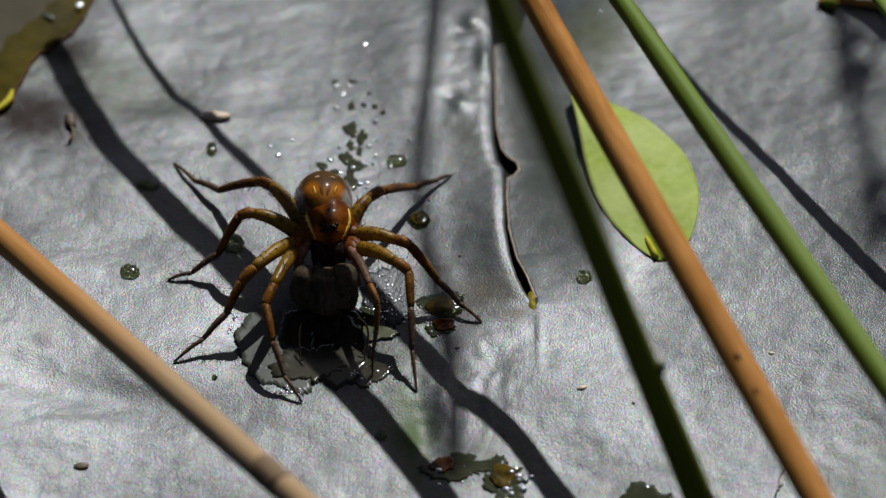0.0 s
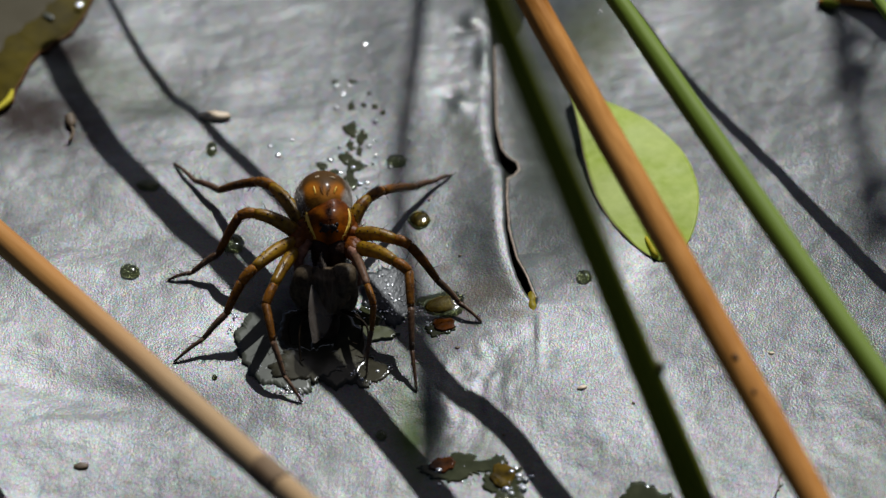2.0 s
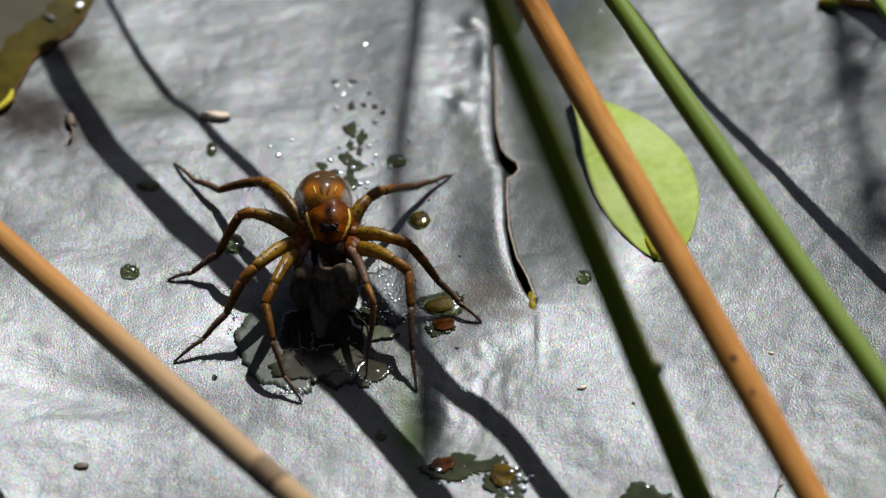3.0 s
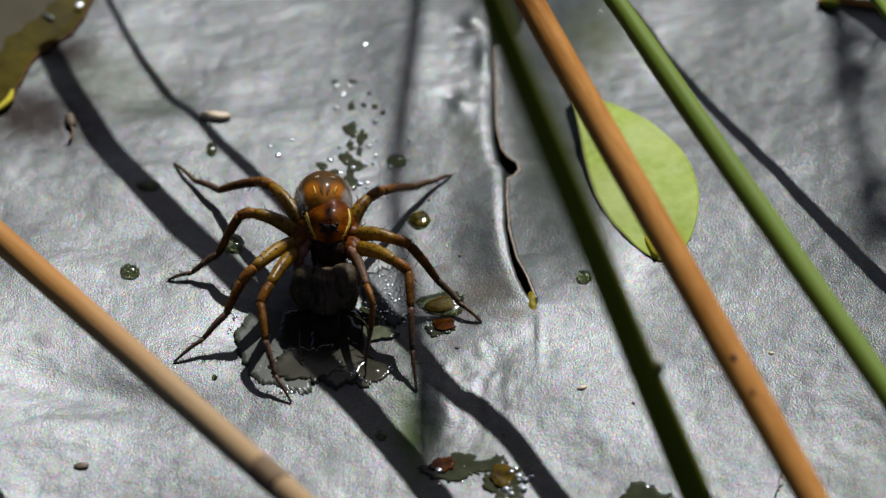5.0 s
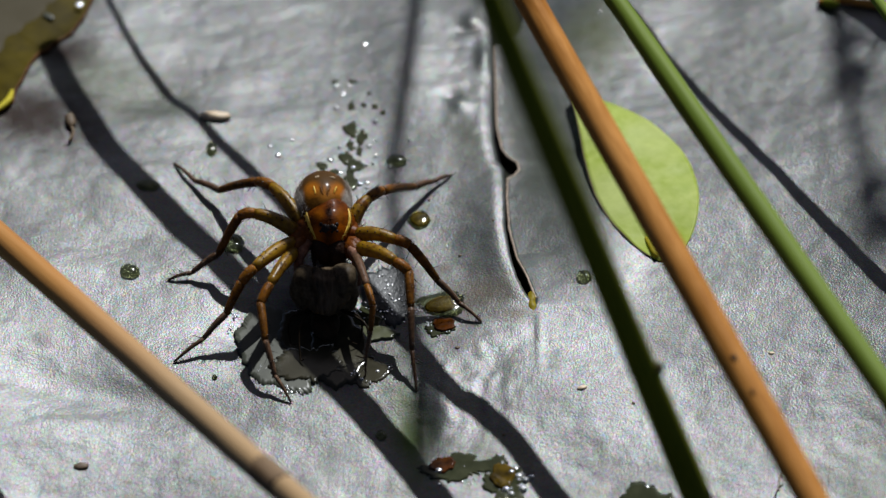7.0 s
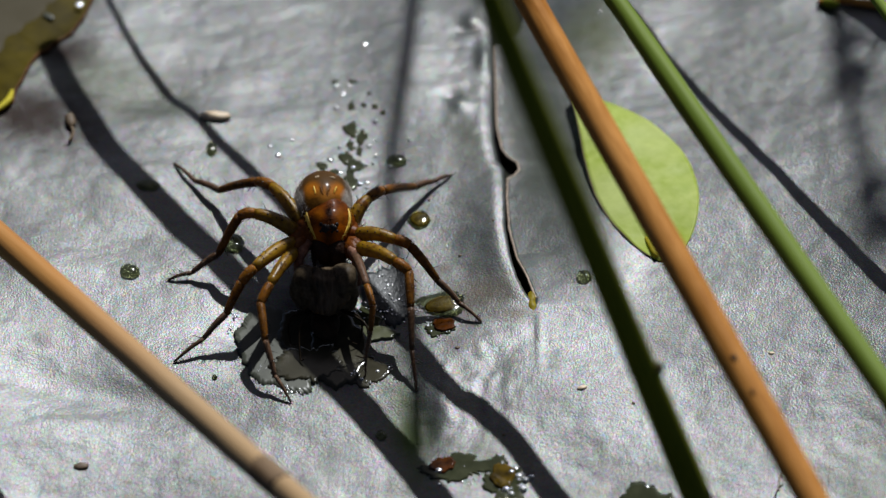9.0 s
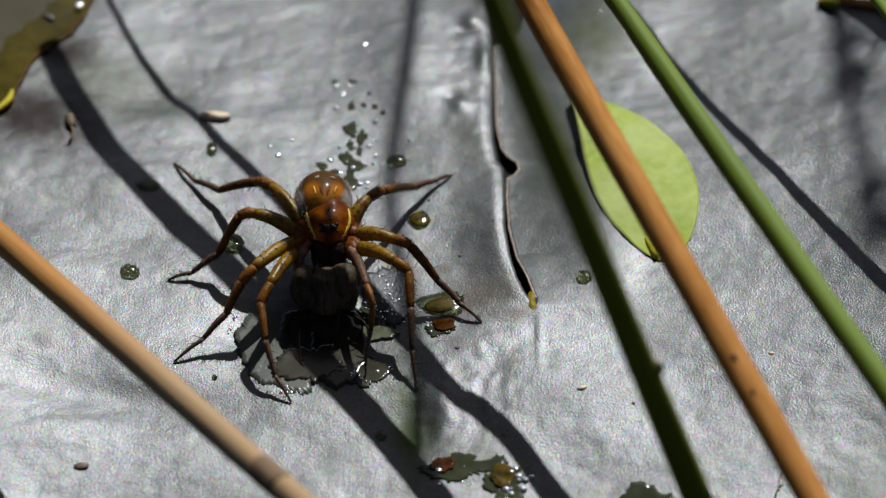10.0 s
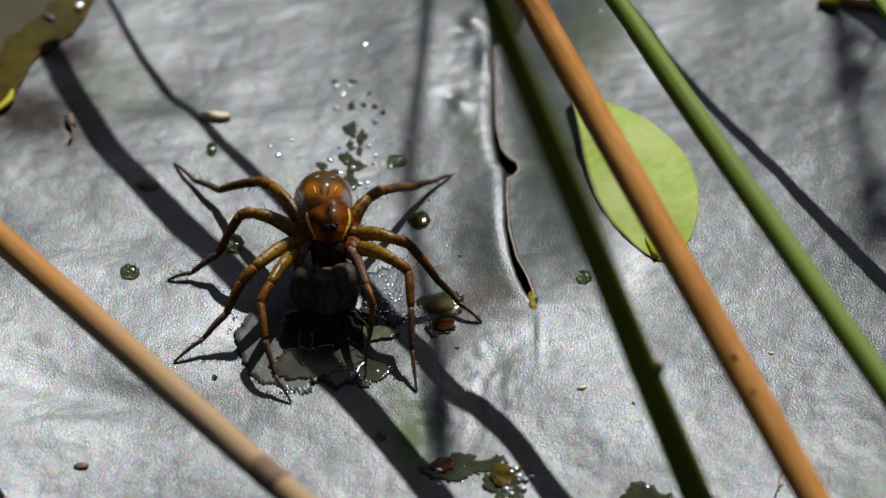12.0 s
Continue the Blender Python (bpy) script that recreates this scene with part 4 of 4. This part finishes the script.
zoned(LIME, (0.60, 0.67, 0.24), [((0.0046, -0.0165, 0), (0.0045, 0.0060, 0.004), 0.7), ((0.0085, -0.0065, 0), (0.0040, 0.0050, 0.004), 0.5)])
zoned(LIME, (0.42, 0.52, 0.012), [((0.0095, -0.0245, 0), (0.0060, 0.0030, 0.004), 0.8)])
fallen_leaf()


# ---- specks and crumbs ----
def crumb(name, at, size, label, mat, turn=0.0, rough=0.25, lift=0.5):
    x, y = at
    v, f = blob(size[0], size[1], size[2], rough * size[2], nu=16, nv=10, seed=x * 900, freq=1500)
    ob = new(name, mesh_of(name, v, f, mat))
    ob.matrix_world = pose(x, y, pad_height(x, y) + size[2] * lift, 0, 0, turn)
    return tagged(ob, label, "debris")


# ---- water on the pad ----
def film(name, at, rx, ry, label, lift=0.00012, jag=0.16, seed=1.0, mat=None, turn=0.0, bulge=0.0, rings=7, n=72, category="puddle", drape=False):
    """Water lying on the pad: a level or domed top with a ragged outline and a rim that goes down to the pad."""
    cx, cy = at
    z0 = pad_height(cx, cy)
    c, sn = math.cos(radians(turn)), math.sin(radians(turn))
    edge = []
    for i in range(n):
        a = 2 * math.pi * i / n
        k = 1 + jag * 2.2 * noise.noise((math.cos(a) * 1.3 + seed, math.sin(a) * 1.3, seed)) + jag * 0.9 * noise.noise((math.cos(a) * 6 + seed, math.sin(a) * 6, seed)) \
            + jag * 0.3 * rng.uniform(-1, 1)
        u, v = rx * k * math.cos(a), ry * k * math.sin(a)
        edge.append((u * c - v * sn, u * sn + v * c))
    verts, faces = [(0, 0, lift + bulge)], []
    for r in range(1, rings + 1):
        q = r / rings
        for u, v in edge:
            z = lift + bulge * math.sqrt(max(0.0, 1 - q * q)) if r < rings or bulge == 0 else lift * 0.5
            if drape:
                z += pad_height(cx + u * q, cy + v * q) - z0
            verts.append((u * q, v * q, z))
    for u, v in edge:
        verts.append((u * 1.02, v * 1.02, pad_height(cx + u * 1.02, cy + v * 1.02) - z0 - 0.0002))
    for i in range(n):
        faces.append((0, 1 + i, 1 + (i + 1) % n))
        for r in range(rings):
            p, q = 1 + r * n + i, 1 + r * n + (i + 1) % n
            faces.append((p, p + n, q + n, q))
    ob = new(name, mesh_of(name, verts, faces, mat or FILM))
    ob.location = (cx, cy, z0)
    if mat is DROP:
        k = 0.93
        wet = [(0, 0, 0.00004)] + [(u * k * q, v * k * q, pad_height(cx + u * q, cy + v * q) - z0 + 0.00004) for q in (0.33, 0.66, 1.0) for u, v in edge]
        wf = [(0, 1 + i, 1 + (i + 1) % n) for i in range(n)]
        wf += [(1 + r * n + i, 1 + (r + 1) * n + i, 1 + (r + 1) * n + (i + 1) % n, 1 + r * n + (i + 1) % n) for r in (0, 1) for i in range(n)]
        part("wet_base", mesh_of("wet_base", wet, wf, WETTED), ob, "wetted olive leaf under the drop")
    return tagged(ob, label, category)


LEVEL = -0.00032
# The three dark lobes carry the spider's shade in their colour.
for at, rx, ry, jag, n, mat, up, label in (
        ((-0.01826, -0.01586), 0.0070, 0.0042, 0.12, 220, POOL, 0.0, "thin ragged puddle of water under the spider"),
        ((-0.01454, -0.01282), 0.0031, 0.0046, 0.15, 64, SHADED_POOL, 0.00006, "still water under the caught insect, coloured dark for shade"),
        ((-0.01150, -0.01580), 0.0032, 0.0062, 0.15, 64, SHADED_POOL, 0.00009, "still water before the caught insect, coloured dark for shade"),
        ((-0.01370, -0.01790), 0.0040, 0.0032, 0.26, 120, SHADED_POOL, 0.00013, "ragged lobe of water before the spider, coloured dark for shade")):
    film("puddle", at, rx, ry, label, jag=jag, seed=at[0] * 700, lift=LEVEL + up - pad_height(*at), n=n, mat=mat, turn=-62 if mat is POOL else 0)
film("puddle", (-0.00582, -0.00713), 0.0026, 0.0046, "thin wet film with pinhead beads beside the spider", jag=0.25, seed=11.1, drape=True, mat=DAMP)
film("puddle", (-0.00919, -0.01116), 0.0022, 0.0020, "shallow wet patch beside the spider", jag=0.25, seed=8.1, drape=True)
film("puddle", (-0.00738, -0.01352), 0.0023, 0.0011, "small olive-tinted wet patch beside the spider", jag=0.2, seed=12.1, drape=True, mat=MOSS, lift=0.0003)
film("puddle", (-0.00882, -0.01929), 0.0026, 0.0024, "shallow dark wet patch with tiny bubbles", jag=0.3, seed=2.1, drape=True, mat=SHADED_POOL, n=64)
film("puddle", (0.00207, -0.03381), 0.0035, 0.0017, "ragged puddle on the pad with brown specks", jag=0.3, seed=5.4, drape=True)
film("puddle", (0.00650, -0.03606), 0.0024, 0.0034, "ragged puddle on the pad with bubbles", jag=0.3, seed=6.4, drape=True)
film("puddle", (0.02186, -0.04097), 0.0042, 0.0042, "dark ragged puddle at the foot of a rush", jag=0.2, seed=7.4, drape=True)
crumb("crumb", (-0.00003, -0.00903), (0.0020, 0.0012, 0.0003), "olive-brown wet speck under a drop", SPECK, 20, 0.4)
film("puddle", (0.00017, -0.00892), 0.0028, 0.0019, "domed drop of water over an olive speck", jag=0.2, seed=4.1, bulge=0.00045, mat=DROP)
film("puddle", (-0.00025, -0.01270), 0.0014, 0.0013, "small wet patch over a rusty speck", jag=0.3, seed=9.1, drape=True)

for at, rx, ry, h in (((-0.03443, -0.00427), 0.00115, 0.0011, 0.0006), ((-0.00520, 0.01507), 0.00118, 0.0010, 0.0006), ((-0.00264, 0.00477), 0.0013, 0.0015, 0.00035),
                      ((-0.02599, 0.01671), 0.0006, 0.0013, 0.0004), ((-0.03294, 0.01019), 0.0013, 0.0010, 0.0003), ((-0.02325, 0.00084), 0.0013, 0.0017, 0.0005),
                      ((0.01553, -0.00501), 0.0009, 0.0010, 0.0005), ((-0.00660, -0.02903), 0.0006, 0.0007, 0.0003), ((-0.02468, -0.02045), 0.0003, 0.0003, 0.0002)):
    tagged(film("water_drop", at, rx, ry, "flattened clear drop of water on the lily pad", bulge=h, jag=0.06, seed=rx * 9e3 + h * 1e4, mat=DROP, n=40, category="water drop"),
           group="drops on the pad")
for at, r in (((-0.01222, 0.02816), 4), ((-0.01074, 0.02826), 3.4), ((-0.01136, 0.02667), 4.2), ((-0.01210, 0.02421), 4), ((-0.00760, 0.02186), 4), ((-0.01170, 0.01749), 4), ((-0.00827, 0.01768), 3.5), ((-0.00770, 0.01875), 3),
              ((-0.01269, 0.01527), 3.5), ((-0.01152, 0.01296), 3.5), ((-0.00928, 0.01095), 4.5), ((-0.00847, 0.01124), 4), ((-0.00862, 0.01450), 3.5), ((-0.00786, 0.01478), 3.2), ((-0.00762, 0.01604), 3), ((-0.00376, 0.01855), 3),
              ((-0.01946, 0.01739), 4), ((-0.01854, 0.01584), 5), ((-0.00901, 0.03574), 4), ((-0.00588, 0.01420), 4.5), ((-0.01700, 0.01865), 3), ((-0.00992, 0.01749), 3), ((-0.01007, 0.01382), 4.5), ((-0.00852, 0.01028), 3), ((-0.00766, -0.00960), 3), ((-0.00582, -0.00731), 3),
              ((-0.00520, -0.00823), 3), ((-0.00614, -0.00593), 2.5), ((-0.00696, -0.00455), 2.5), ((-0.00562, -0.00979), 2.6), ((-0.00241, -0.00915), 3), ((-0.00166, -0.01234), 3), ((-0.00129, -0.01325), 2.4), ((-0.00879, -0.02071), 4), ((-0.00709, -0.01955), 4),
              ((-0.00787, -0.02134), 3), ((-0.01004, -0.01821), 4), ((-0.01744, -0.01569), 3), ((-0.01639, -0.02267), 3.5), ((-0.01749, -0.02267), 3), ((0.00767, -0.03840), 5), ((0.00605, -0.03883), 5), ((-0.00042, -0.03625), 4), ((0.00805, -0.03538), 4),
              ((0.00876, -0.03668), 3.4), ((0.00726, -0.03668), 3), ((0.02169, -0.03658), 3.4), ((0.00729, -0.03442), 6), ((0.00807, -0.03488), 7), ((0.00879, -0.03540), 6), ((0.00667, -0.03681), 7), ((0.00726, -0.03743), 6), ((0.00847, -0.03669), 7), ((0.00939, -0.03484), 5), ((0.00771, -0.03377), 5), ((-0.00042, -0.03421), 7), ((0.01813, 0.04201), 3.4)):
    rr = r * 0.0000625
    bead = new("water_bead", mesh_of("water_bead", *blob(rr, rr, rr * rng.uniform(0.3, 0.8), nu=18, nv=12), BEAD))
    bead.location = (*at, pad_height(*at) + 0.0001)
    tagged(bead, "tiny round bead of water on the pad", "water drop", "beads of water on the pad")
for at, rx, ry, sd in (((-0.01038, 0.02461), 6, 8, 1.2), ((-0.00903, 0.02461), 5, 4, 2.2), ((-0.00769, 0.02431), 6, 5, 3.2), ((-0.01034, 0.02060), 13, 12, 4.2), ((-0.00918, 0.01933), 9, 13, 5.2), ((-0.01043, 0.01797), 7, 10, 6.2),
                       ((-0.00941, 0.01700), 6, 9, 7.2), ((-0.01092, 0.01575), 11, 12, 8.2), ((-0.00976, 0.01430), 13, 14, 9.2), ((-0.01049, 0.01124), 13, 22, 10.2), ((-0.00678, 0.02323), 5, 4, 11.2), ((-0.00841, 0.02667), 4, 3, 12.2),
                       ((-0.01356, 0.01411), 11, 7, 13.2), ((-0.01215, 0.01315), 9, 5, 14.2), ((-0.01263, 0.01527), 5, 4, 15.2), ((-0.01023, 0.02895), 8, 4, 16.2), ((-0.01236, 0.02895), 5, 4, 17.2)):
    tagged(film("wet_spot", at, rx * 0.0000625, ry * 0.000085, "small ragged wet spot on the waxy pad", jag=0.28, seed=sd, drape=True, n=40, rings=3, lift=0.00008, category="water"),
           group="wet spots behind the spider")


def froth(where, count, spread, label, lift=0.0001):
    """Countless pinhead beads of water scattered about some places of the pad."""
    shapes = []
    for k in range(count):
        x, y = rng.choice(where)
        x, y = x + rng.gauss(0, spread), y + rng.gauss(0, spread)
        r = rng.uniform(0.00005, 0.00013)
        v, f = blob(r, r, r * 0.3, nu=10, nv=8)
        z = pad_height(x, y) + lift
        shapes.append(([(p[0] + x, p[1] + y, p[2] + z) for p in v], f))
    ob = new("fine_beads", mesh_of("fine_beads", *merge(*shapes), BEAD))
    return tagged(ob, label, "water", kind="stuff")


froth([(-0.00583, -0.00547), (-0.00644, -0.00731), (-0.00520, -0.00869), (-0.00692, -0.00988), (-0.00580, -0.01052), (-0.00890, -0.00915), (-0.00951, -0.00988), (-0.00241, -0.00869), (-0.00210, -0.00988), (-0.00259, -0.01024)], 80, 0.0007, "pinhead beads of water scattered beside the spider", 0.0002)
froth([(-0.02261, -0.01042), (-0.02293, -0.01249), (-0.02158, -0.01759), (-0.01983, -0.01894), (-0.01701, -0.02228), (-0.01548, -0.02272), (-0.01443, -0.01981), (-0.00972, -0.01997), (-0.00818, -0.02164), (-0.00575, -0.01935)], 80, 0.0003, "pinhead beads and froth along the edge of the puddle", 0.0003)
froth([(-0.00148, -0.01234), (-0.00055, -0.01388), (0.00037, -0.01234), (0.00276, -0.03547), (0.00696, -0.03737), (0.00575, -0.03840)], 60, 0.0008, "pinhead beads of water round the small wet patches")

crumb("seed_husk", (-0.02576, 0.02225), (0.0018, 0.0007, 0.0005), "pale dry seed husk lying on the lily pad", HUSK, -3)
bud = crumb("withered_bud", (-0.04207, 0.02118), (0.0006, 0.0013, 0.0005), "small brown withered bud with a thin stalk", CRUMB, 8)
p = spline([(0, -0.001, 0), (0.0001, -0.0022, 0.0001), (-0.0005, -0.0036, 0)], 5)
part("stalk", mesh_of("stalk", *tube(p, [0.00018] * 11, 8), CRUMB), bud)
crumb("crumb", (-0.03857, -0.03408), (0.0008, 0.0005, 0.00018), "brown crumb of plant debris on the pad", CRUMB, 4, 0.6)
crumb("crumb", (0.01499, -0.02241), (0.0006, 0.0003, 0.00015), "bent tan crumb of plant debris on the pad", HUSK, 20, 0.6)
crumb("crumb", (0.03559, -0.01767), (0.00035, 0.0002, 0.0001), "tiny tan crumb on the pad", HUSK, 0, 0.5)
film("wet_speck", (0.00000, -0.03345), 0.0014, 0.0010, "flat rust-brown wet speck in a puddle on the pad", jag=0.16, seed=21.3, drape=True, mat=RUST, n=48, lift=0.0003, category="debris")
film("wet_speck", (0.00630, -0.03500), 0.0012, 0.0016, "flat amber wet speck in a puddle on the pad", jag=0.14, seed=22.3, drape=True, mat=STEEPED, n=48, lift=0.0003, category="debris")
crumb("crumb", (-0.00257, 0.00477), (0.0010, 0.0012, 0.00022), "olive-brown wet speck under a drop", SPECK, 20, 0.4)
film("wet_speck", (0.00016, -0.01229), 0.0012, 0.0011, "flat rust-brown wet speck in a wet patch", jag=0.16, seed=23.3, drape=True, mat=RUST, n=48, lift=0.0003, category="debris")
for at, r in (((-0.00150, 0.00800), 0.00022), ((0.00190, -0.00130), 0.00025), ((0.00160, -0.01600), 0.00030), ((0.00560, 0.00340), 0.00018), ((-0.03900, 0.01800), 0.00020),
              ((0.02050, -0.02450), 0.00020), ((0.00650, -0.02900), 0.00022), ((-0.03200, -0.01900), 0.00018)):
    tagged(crumb("crumb", at, (r, r * 0.8, r * 0.4), "tiny dark fleck of debris on the pad", CRUMB, at[0] * 9000, 0.6), group="flecks on the pad")
p = [Vector(q) for q in ((0.03653, -0.03519, 0.00040), (0.03602, -0.03588, 0.00040), (0.03568, -0.03704, 0.00035), (0.03555, -0.03871, 0.00030))]
tagged(new("fibre", mesh_of("fibre", *tube(spline(p, 6), [0.0001] * 19, 6), CRUMB)), "short dark curved fibre on the pad", "debris")

# ---- wet leaf edge over the pad ----
def overhanging_leaf():
    rim = spline([(-0.05087, 0.02218, 0), (-0.04894, 0.02434, 0), (-0.04856, 0.02689, 0), (-0.04789, 0.02891, 0), (-0.04725, 0.03137, 0), (-0.04621, 0.03386, 0), (-0.04539, 0.03418, 0),
                  (-0.04468, 0.03550, 0), (-0.04281, 0.03732, 0), (-0.04204, 0.03909, 0), (-0.04134, 0.04076, 0), (-0.03998, 0.04696, 0), (-0.03870, 0.05400, 0)], 8)
    for p in rim:
        p.z = pad_height(p.x, p.y) + 0.0004
    inner = Vector((-0.07982, 0.06640, 0))
    n, rows = len(rim), 34
    verts, faces = [], []
    for j in range(rows):
        q = (j / (rows - 1)) ** 1.9
        for i, p in enumerate(rim):
            b = p.lerp(inner, q * 0.95)
            d = math.hypot(b.x - p.x, b.y - p.y)
            flat = 1 - math.exp(-(d / 0.0034) ** 2)
            verts.append((b.x, b.y, p.z + (0.0002 - p.z) * flat))
    for j in range(rows - 1):
        for i in range(n - 1):
            k = j * n + i
            faces.append((k, k + 1, k + n + 1, k + n))
    ob = new("overhanging_leaf", mesh_of("overhanging_leaf", verts, faces, OLIVE))
    m = ob.modifiers.new("thickness", "SOLIDIFY")
    m.thickness, m.offset = 0.0006, -1
    # Sheet added over the inner leaf, coloured like the sky it would reflect.
    top, side = [], []
    for j in range(14):
        for i, p in enumerate(rim):
            b = p.lerp(inner, min(0.95, (0.0040 + 0.0008 * noise.noise((i * 0.13, 3.0, 0))) / (inner.xy - p.xy).length + 0.85 * (j / 13) ** 1.6))
            flat = 1 - math.exp(-((b.xy - p.xy).length / 0.0034) ** 2)
            top.append((b.x, b.y, p.z + (0.0002 - p.z) * flat + (-0.00004, 0.00002, 0.00003)[min(j, 2)]))
    for j in range(13):
        for i in range(n - 1):
            k = j * n + i
            side.append((k, k + 1, k + n + 1, k + n))
    part("sky_sheen_sheet", mesh_of("sky_sheen_sheet", top, side, SKY_SHEEN), ob, "grey-brown sheet painting the sky's reflection on the leaf")
    edge = [p + Vector((0, 0, -0.0001)) for p in rim]
    part("rim", mesh_of("rim", *tube(edge, [0.00018 + 0.00003 * math.sin(i * 0.9) for i in range(len(edge))], 8), RIM), ob, "reddish-brown rolled rim of the leaf")
    lip = [Vector((x, y, pad_height(x, y) + 0.0007)) for x, y in ((-0.05090, 0.02190), (-0.04976, 0.02350), (-0.04918, 0.02462), (-0.04888, 0.02623))]
    lip = spline(lip, 7)
    part("yellow_margin", mesh_of("yellow_margin", *tube(lip, [0.0002 + 0.00035 * math.sin(math.pi * i / (len(lip) - 1)) for i in range(len(lip))], 10, 0.7), STALK), ob, "yellowed torn margin of the leaf")
    return tagged(ob, "wet olive-brown leaf with a shiny rim lapping over the pad", "leaf")


overhanging_leaf()

# Bead added to give the leaf its single bright glint.
bead = new("water_drop", mesh_of("water_drop", *blob(0.00045, 0.0004, 0.00018, nu=18, nv=12), BEAD))
bead.location = (-0.04200, 0.04180, 0.00025)
tagged(bead, "small clear bead added as a glint on the wet olive leaf", "water drop")
# Pale smear added in place of a soft highlight on the leaf.
bead = new("water_drop", mesh_of("water_drop", *blob(0.0008, 0.0004, 0.00010, 0.00008, nu=18, nv=12), POOL))
bead.matrix_world = pose(-0.04546, 0.03980, 0.00030, 0, 0, -40)
tagged(bead, "flat grey smear added as a highlight streak on the wet olive leaf", "water drop")

# ---- dry twig at the far side ----
twig = rush("twig", [(0.06480, 0.02310, 0.01200), (0.05524, 0.03130, 0.00750), (0.05085, 0.03880, 0.00250), (0.04659, 0.04098, 0.00153), (0.04321, 0.04103, 0.00132)], [0.0006, 0.00055, 0.0005, 0.00045, 0.0003], TAN, "dry curled orange-brown stalk above the pad")
mark(twig, (0.04437, 0.04078, 0.00138), (0.00055, 0.0016, 0.00055), DEEP, "sheath", "dark green sheath at the tip")
tagged(twig, category="twig", group="dry twigs")


def motions():
    """All that moves: the rushes sway on their feet, two legs shift, the wing of the caught insect flicks."""
    def sway(ob, point, rows):
        """Leans ob about its foot so that the given point of it goes sideways by so many millimetres."""
        m = Matrix([ob["rest"][i:i + 4] for i in (0, 4, 8, 12)])
        foot = m.translation
        arm = Vector(point) - foot
        axis = arm.cross(Vector((1, 0, 0))).normalized()
        flat = (Vector((1, 0, 0)) - arm.normalized() * arm.normalized().x).length
        keys = []
        for t, mm in rows:
            turn = Matrix.Rotation(mm * 0.001 / (arm.length * flat), 4, axis)
            keys.append((t, Matrix.Translation(foot) @ turn @ Matrix.Translation(-foot) @ m))
        walk(ob, keys)

    breeze = [(0.0, 0.0), (0.5, -0.04), (1.0, -0.12), (1.5, -0.19), (2.0, -0.25), (2.5, -0.34), (3.0, -0.42), (4.0, -0.44), (5.0, -0.44),
              (7.0, -0.44), (9.0, -0.44), (10.0, -0.40), (10.5, -0.30), (11.0, -0.27), (11.5, -0.30), (12.0, -0.34)]
    sway(tan_rush, tan_hi, breeze)
    sway(deep_rush, deep_hi, [(t, 0.9 * d) for t, d in breeze])
    sway(green_rush, green_hi, breeze)
    sway(straw_rush, straw_hi, [(t, 0.35 * d) for t, d in breeze])
    sway(far_rush, far_hi, [(t, 0.5 * d) for t, d in breeze])
    sway(flower_rush, flower_hi, [(t, 0.8 * d) for t, d in breeze])
    sway(side_rush, side_hi, [(t, 0.3 * d) for t, d in breeze])
    sway(tall_rush, tall_tip, [(0.0, 0.0), (0.5, -0.51), (1.0, -1.00), (1.5, -1.40), (2.0, -1.77), (2.5, -2.18), (3.0, -2.02), (4.0, -2.07), (5.0, -2.18),
                              (5.5, -2.36), (6.0, -2.48), (7.0, -2.36), (8.0, -2.51), (9.0, -2.66), (9.5, -2.66), (10.0, -2.55), (10.5, -2.44),
                              (10.75, -1.33), (11.0, -0.07), (11.5, -0.18), (12.0, -0.92)])

    def swing(ob, rows):
        """Turns a leg about its hip, in degrees about the upright axis and up from the pad."""
        rest = Matrix.Translation(ob["hip"])
        walk(ob, [(t, rest @ pose(0, 0, 0, up, 0, around)) for t, around, up in rows])

    swing(leg_r1, [(0.0, 0.0, 0), (0.5, -0.1, 0), (0.7, -1.4, 0.6), (1.0, -2.6, 0), (3.0, -2.7, 0), (5.0, -3.2, 0), (12.0, -3.2, 0)])
    swing(leg_l1, [(0.0, 0.0, 0), (3.2, 0.0, 0), (3.7, -1.2, 0.8), (4.4, -3.6, 0), (12.0, -3.7, 0)])
    rest = Matrix.Translation(wing["hinge"])
    walk(wing, [(t, rest @ pose(0, back * 0.001, 0, a, 0, c) @ pose(0, 0, 0, 0, b)) for t, a, b, c, back in WING_BEATS])


motions()
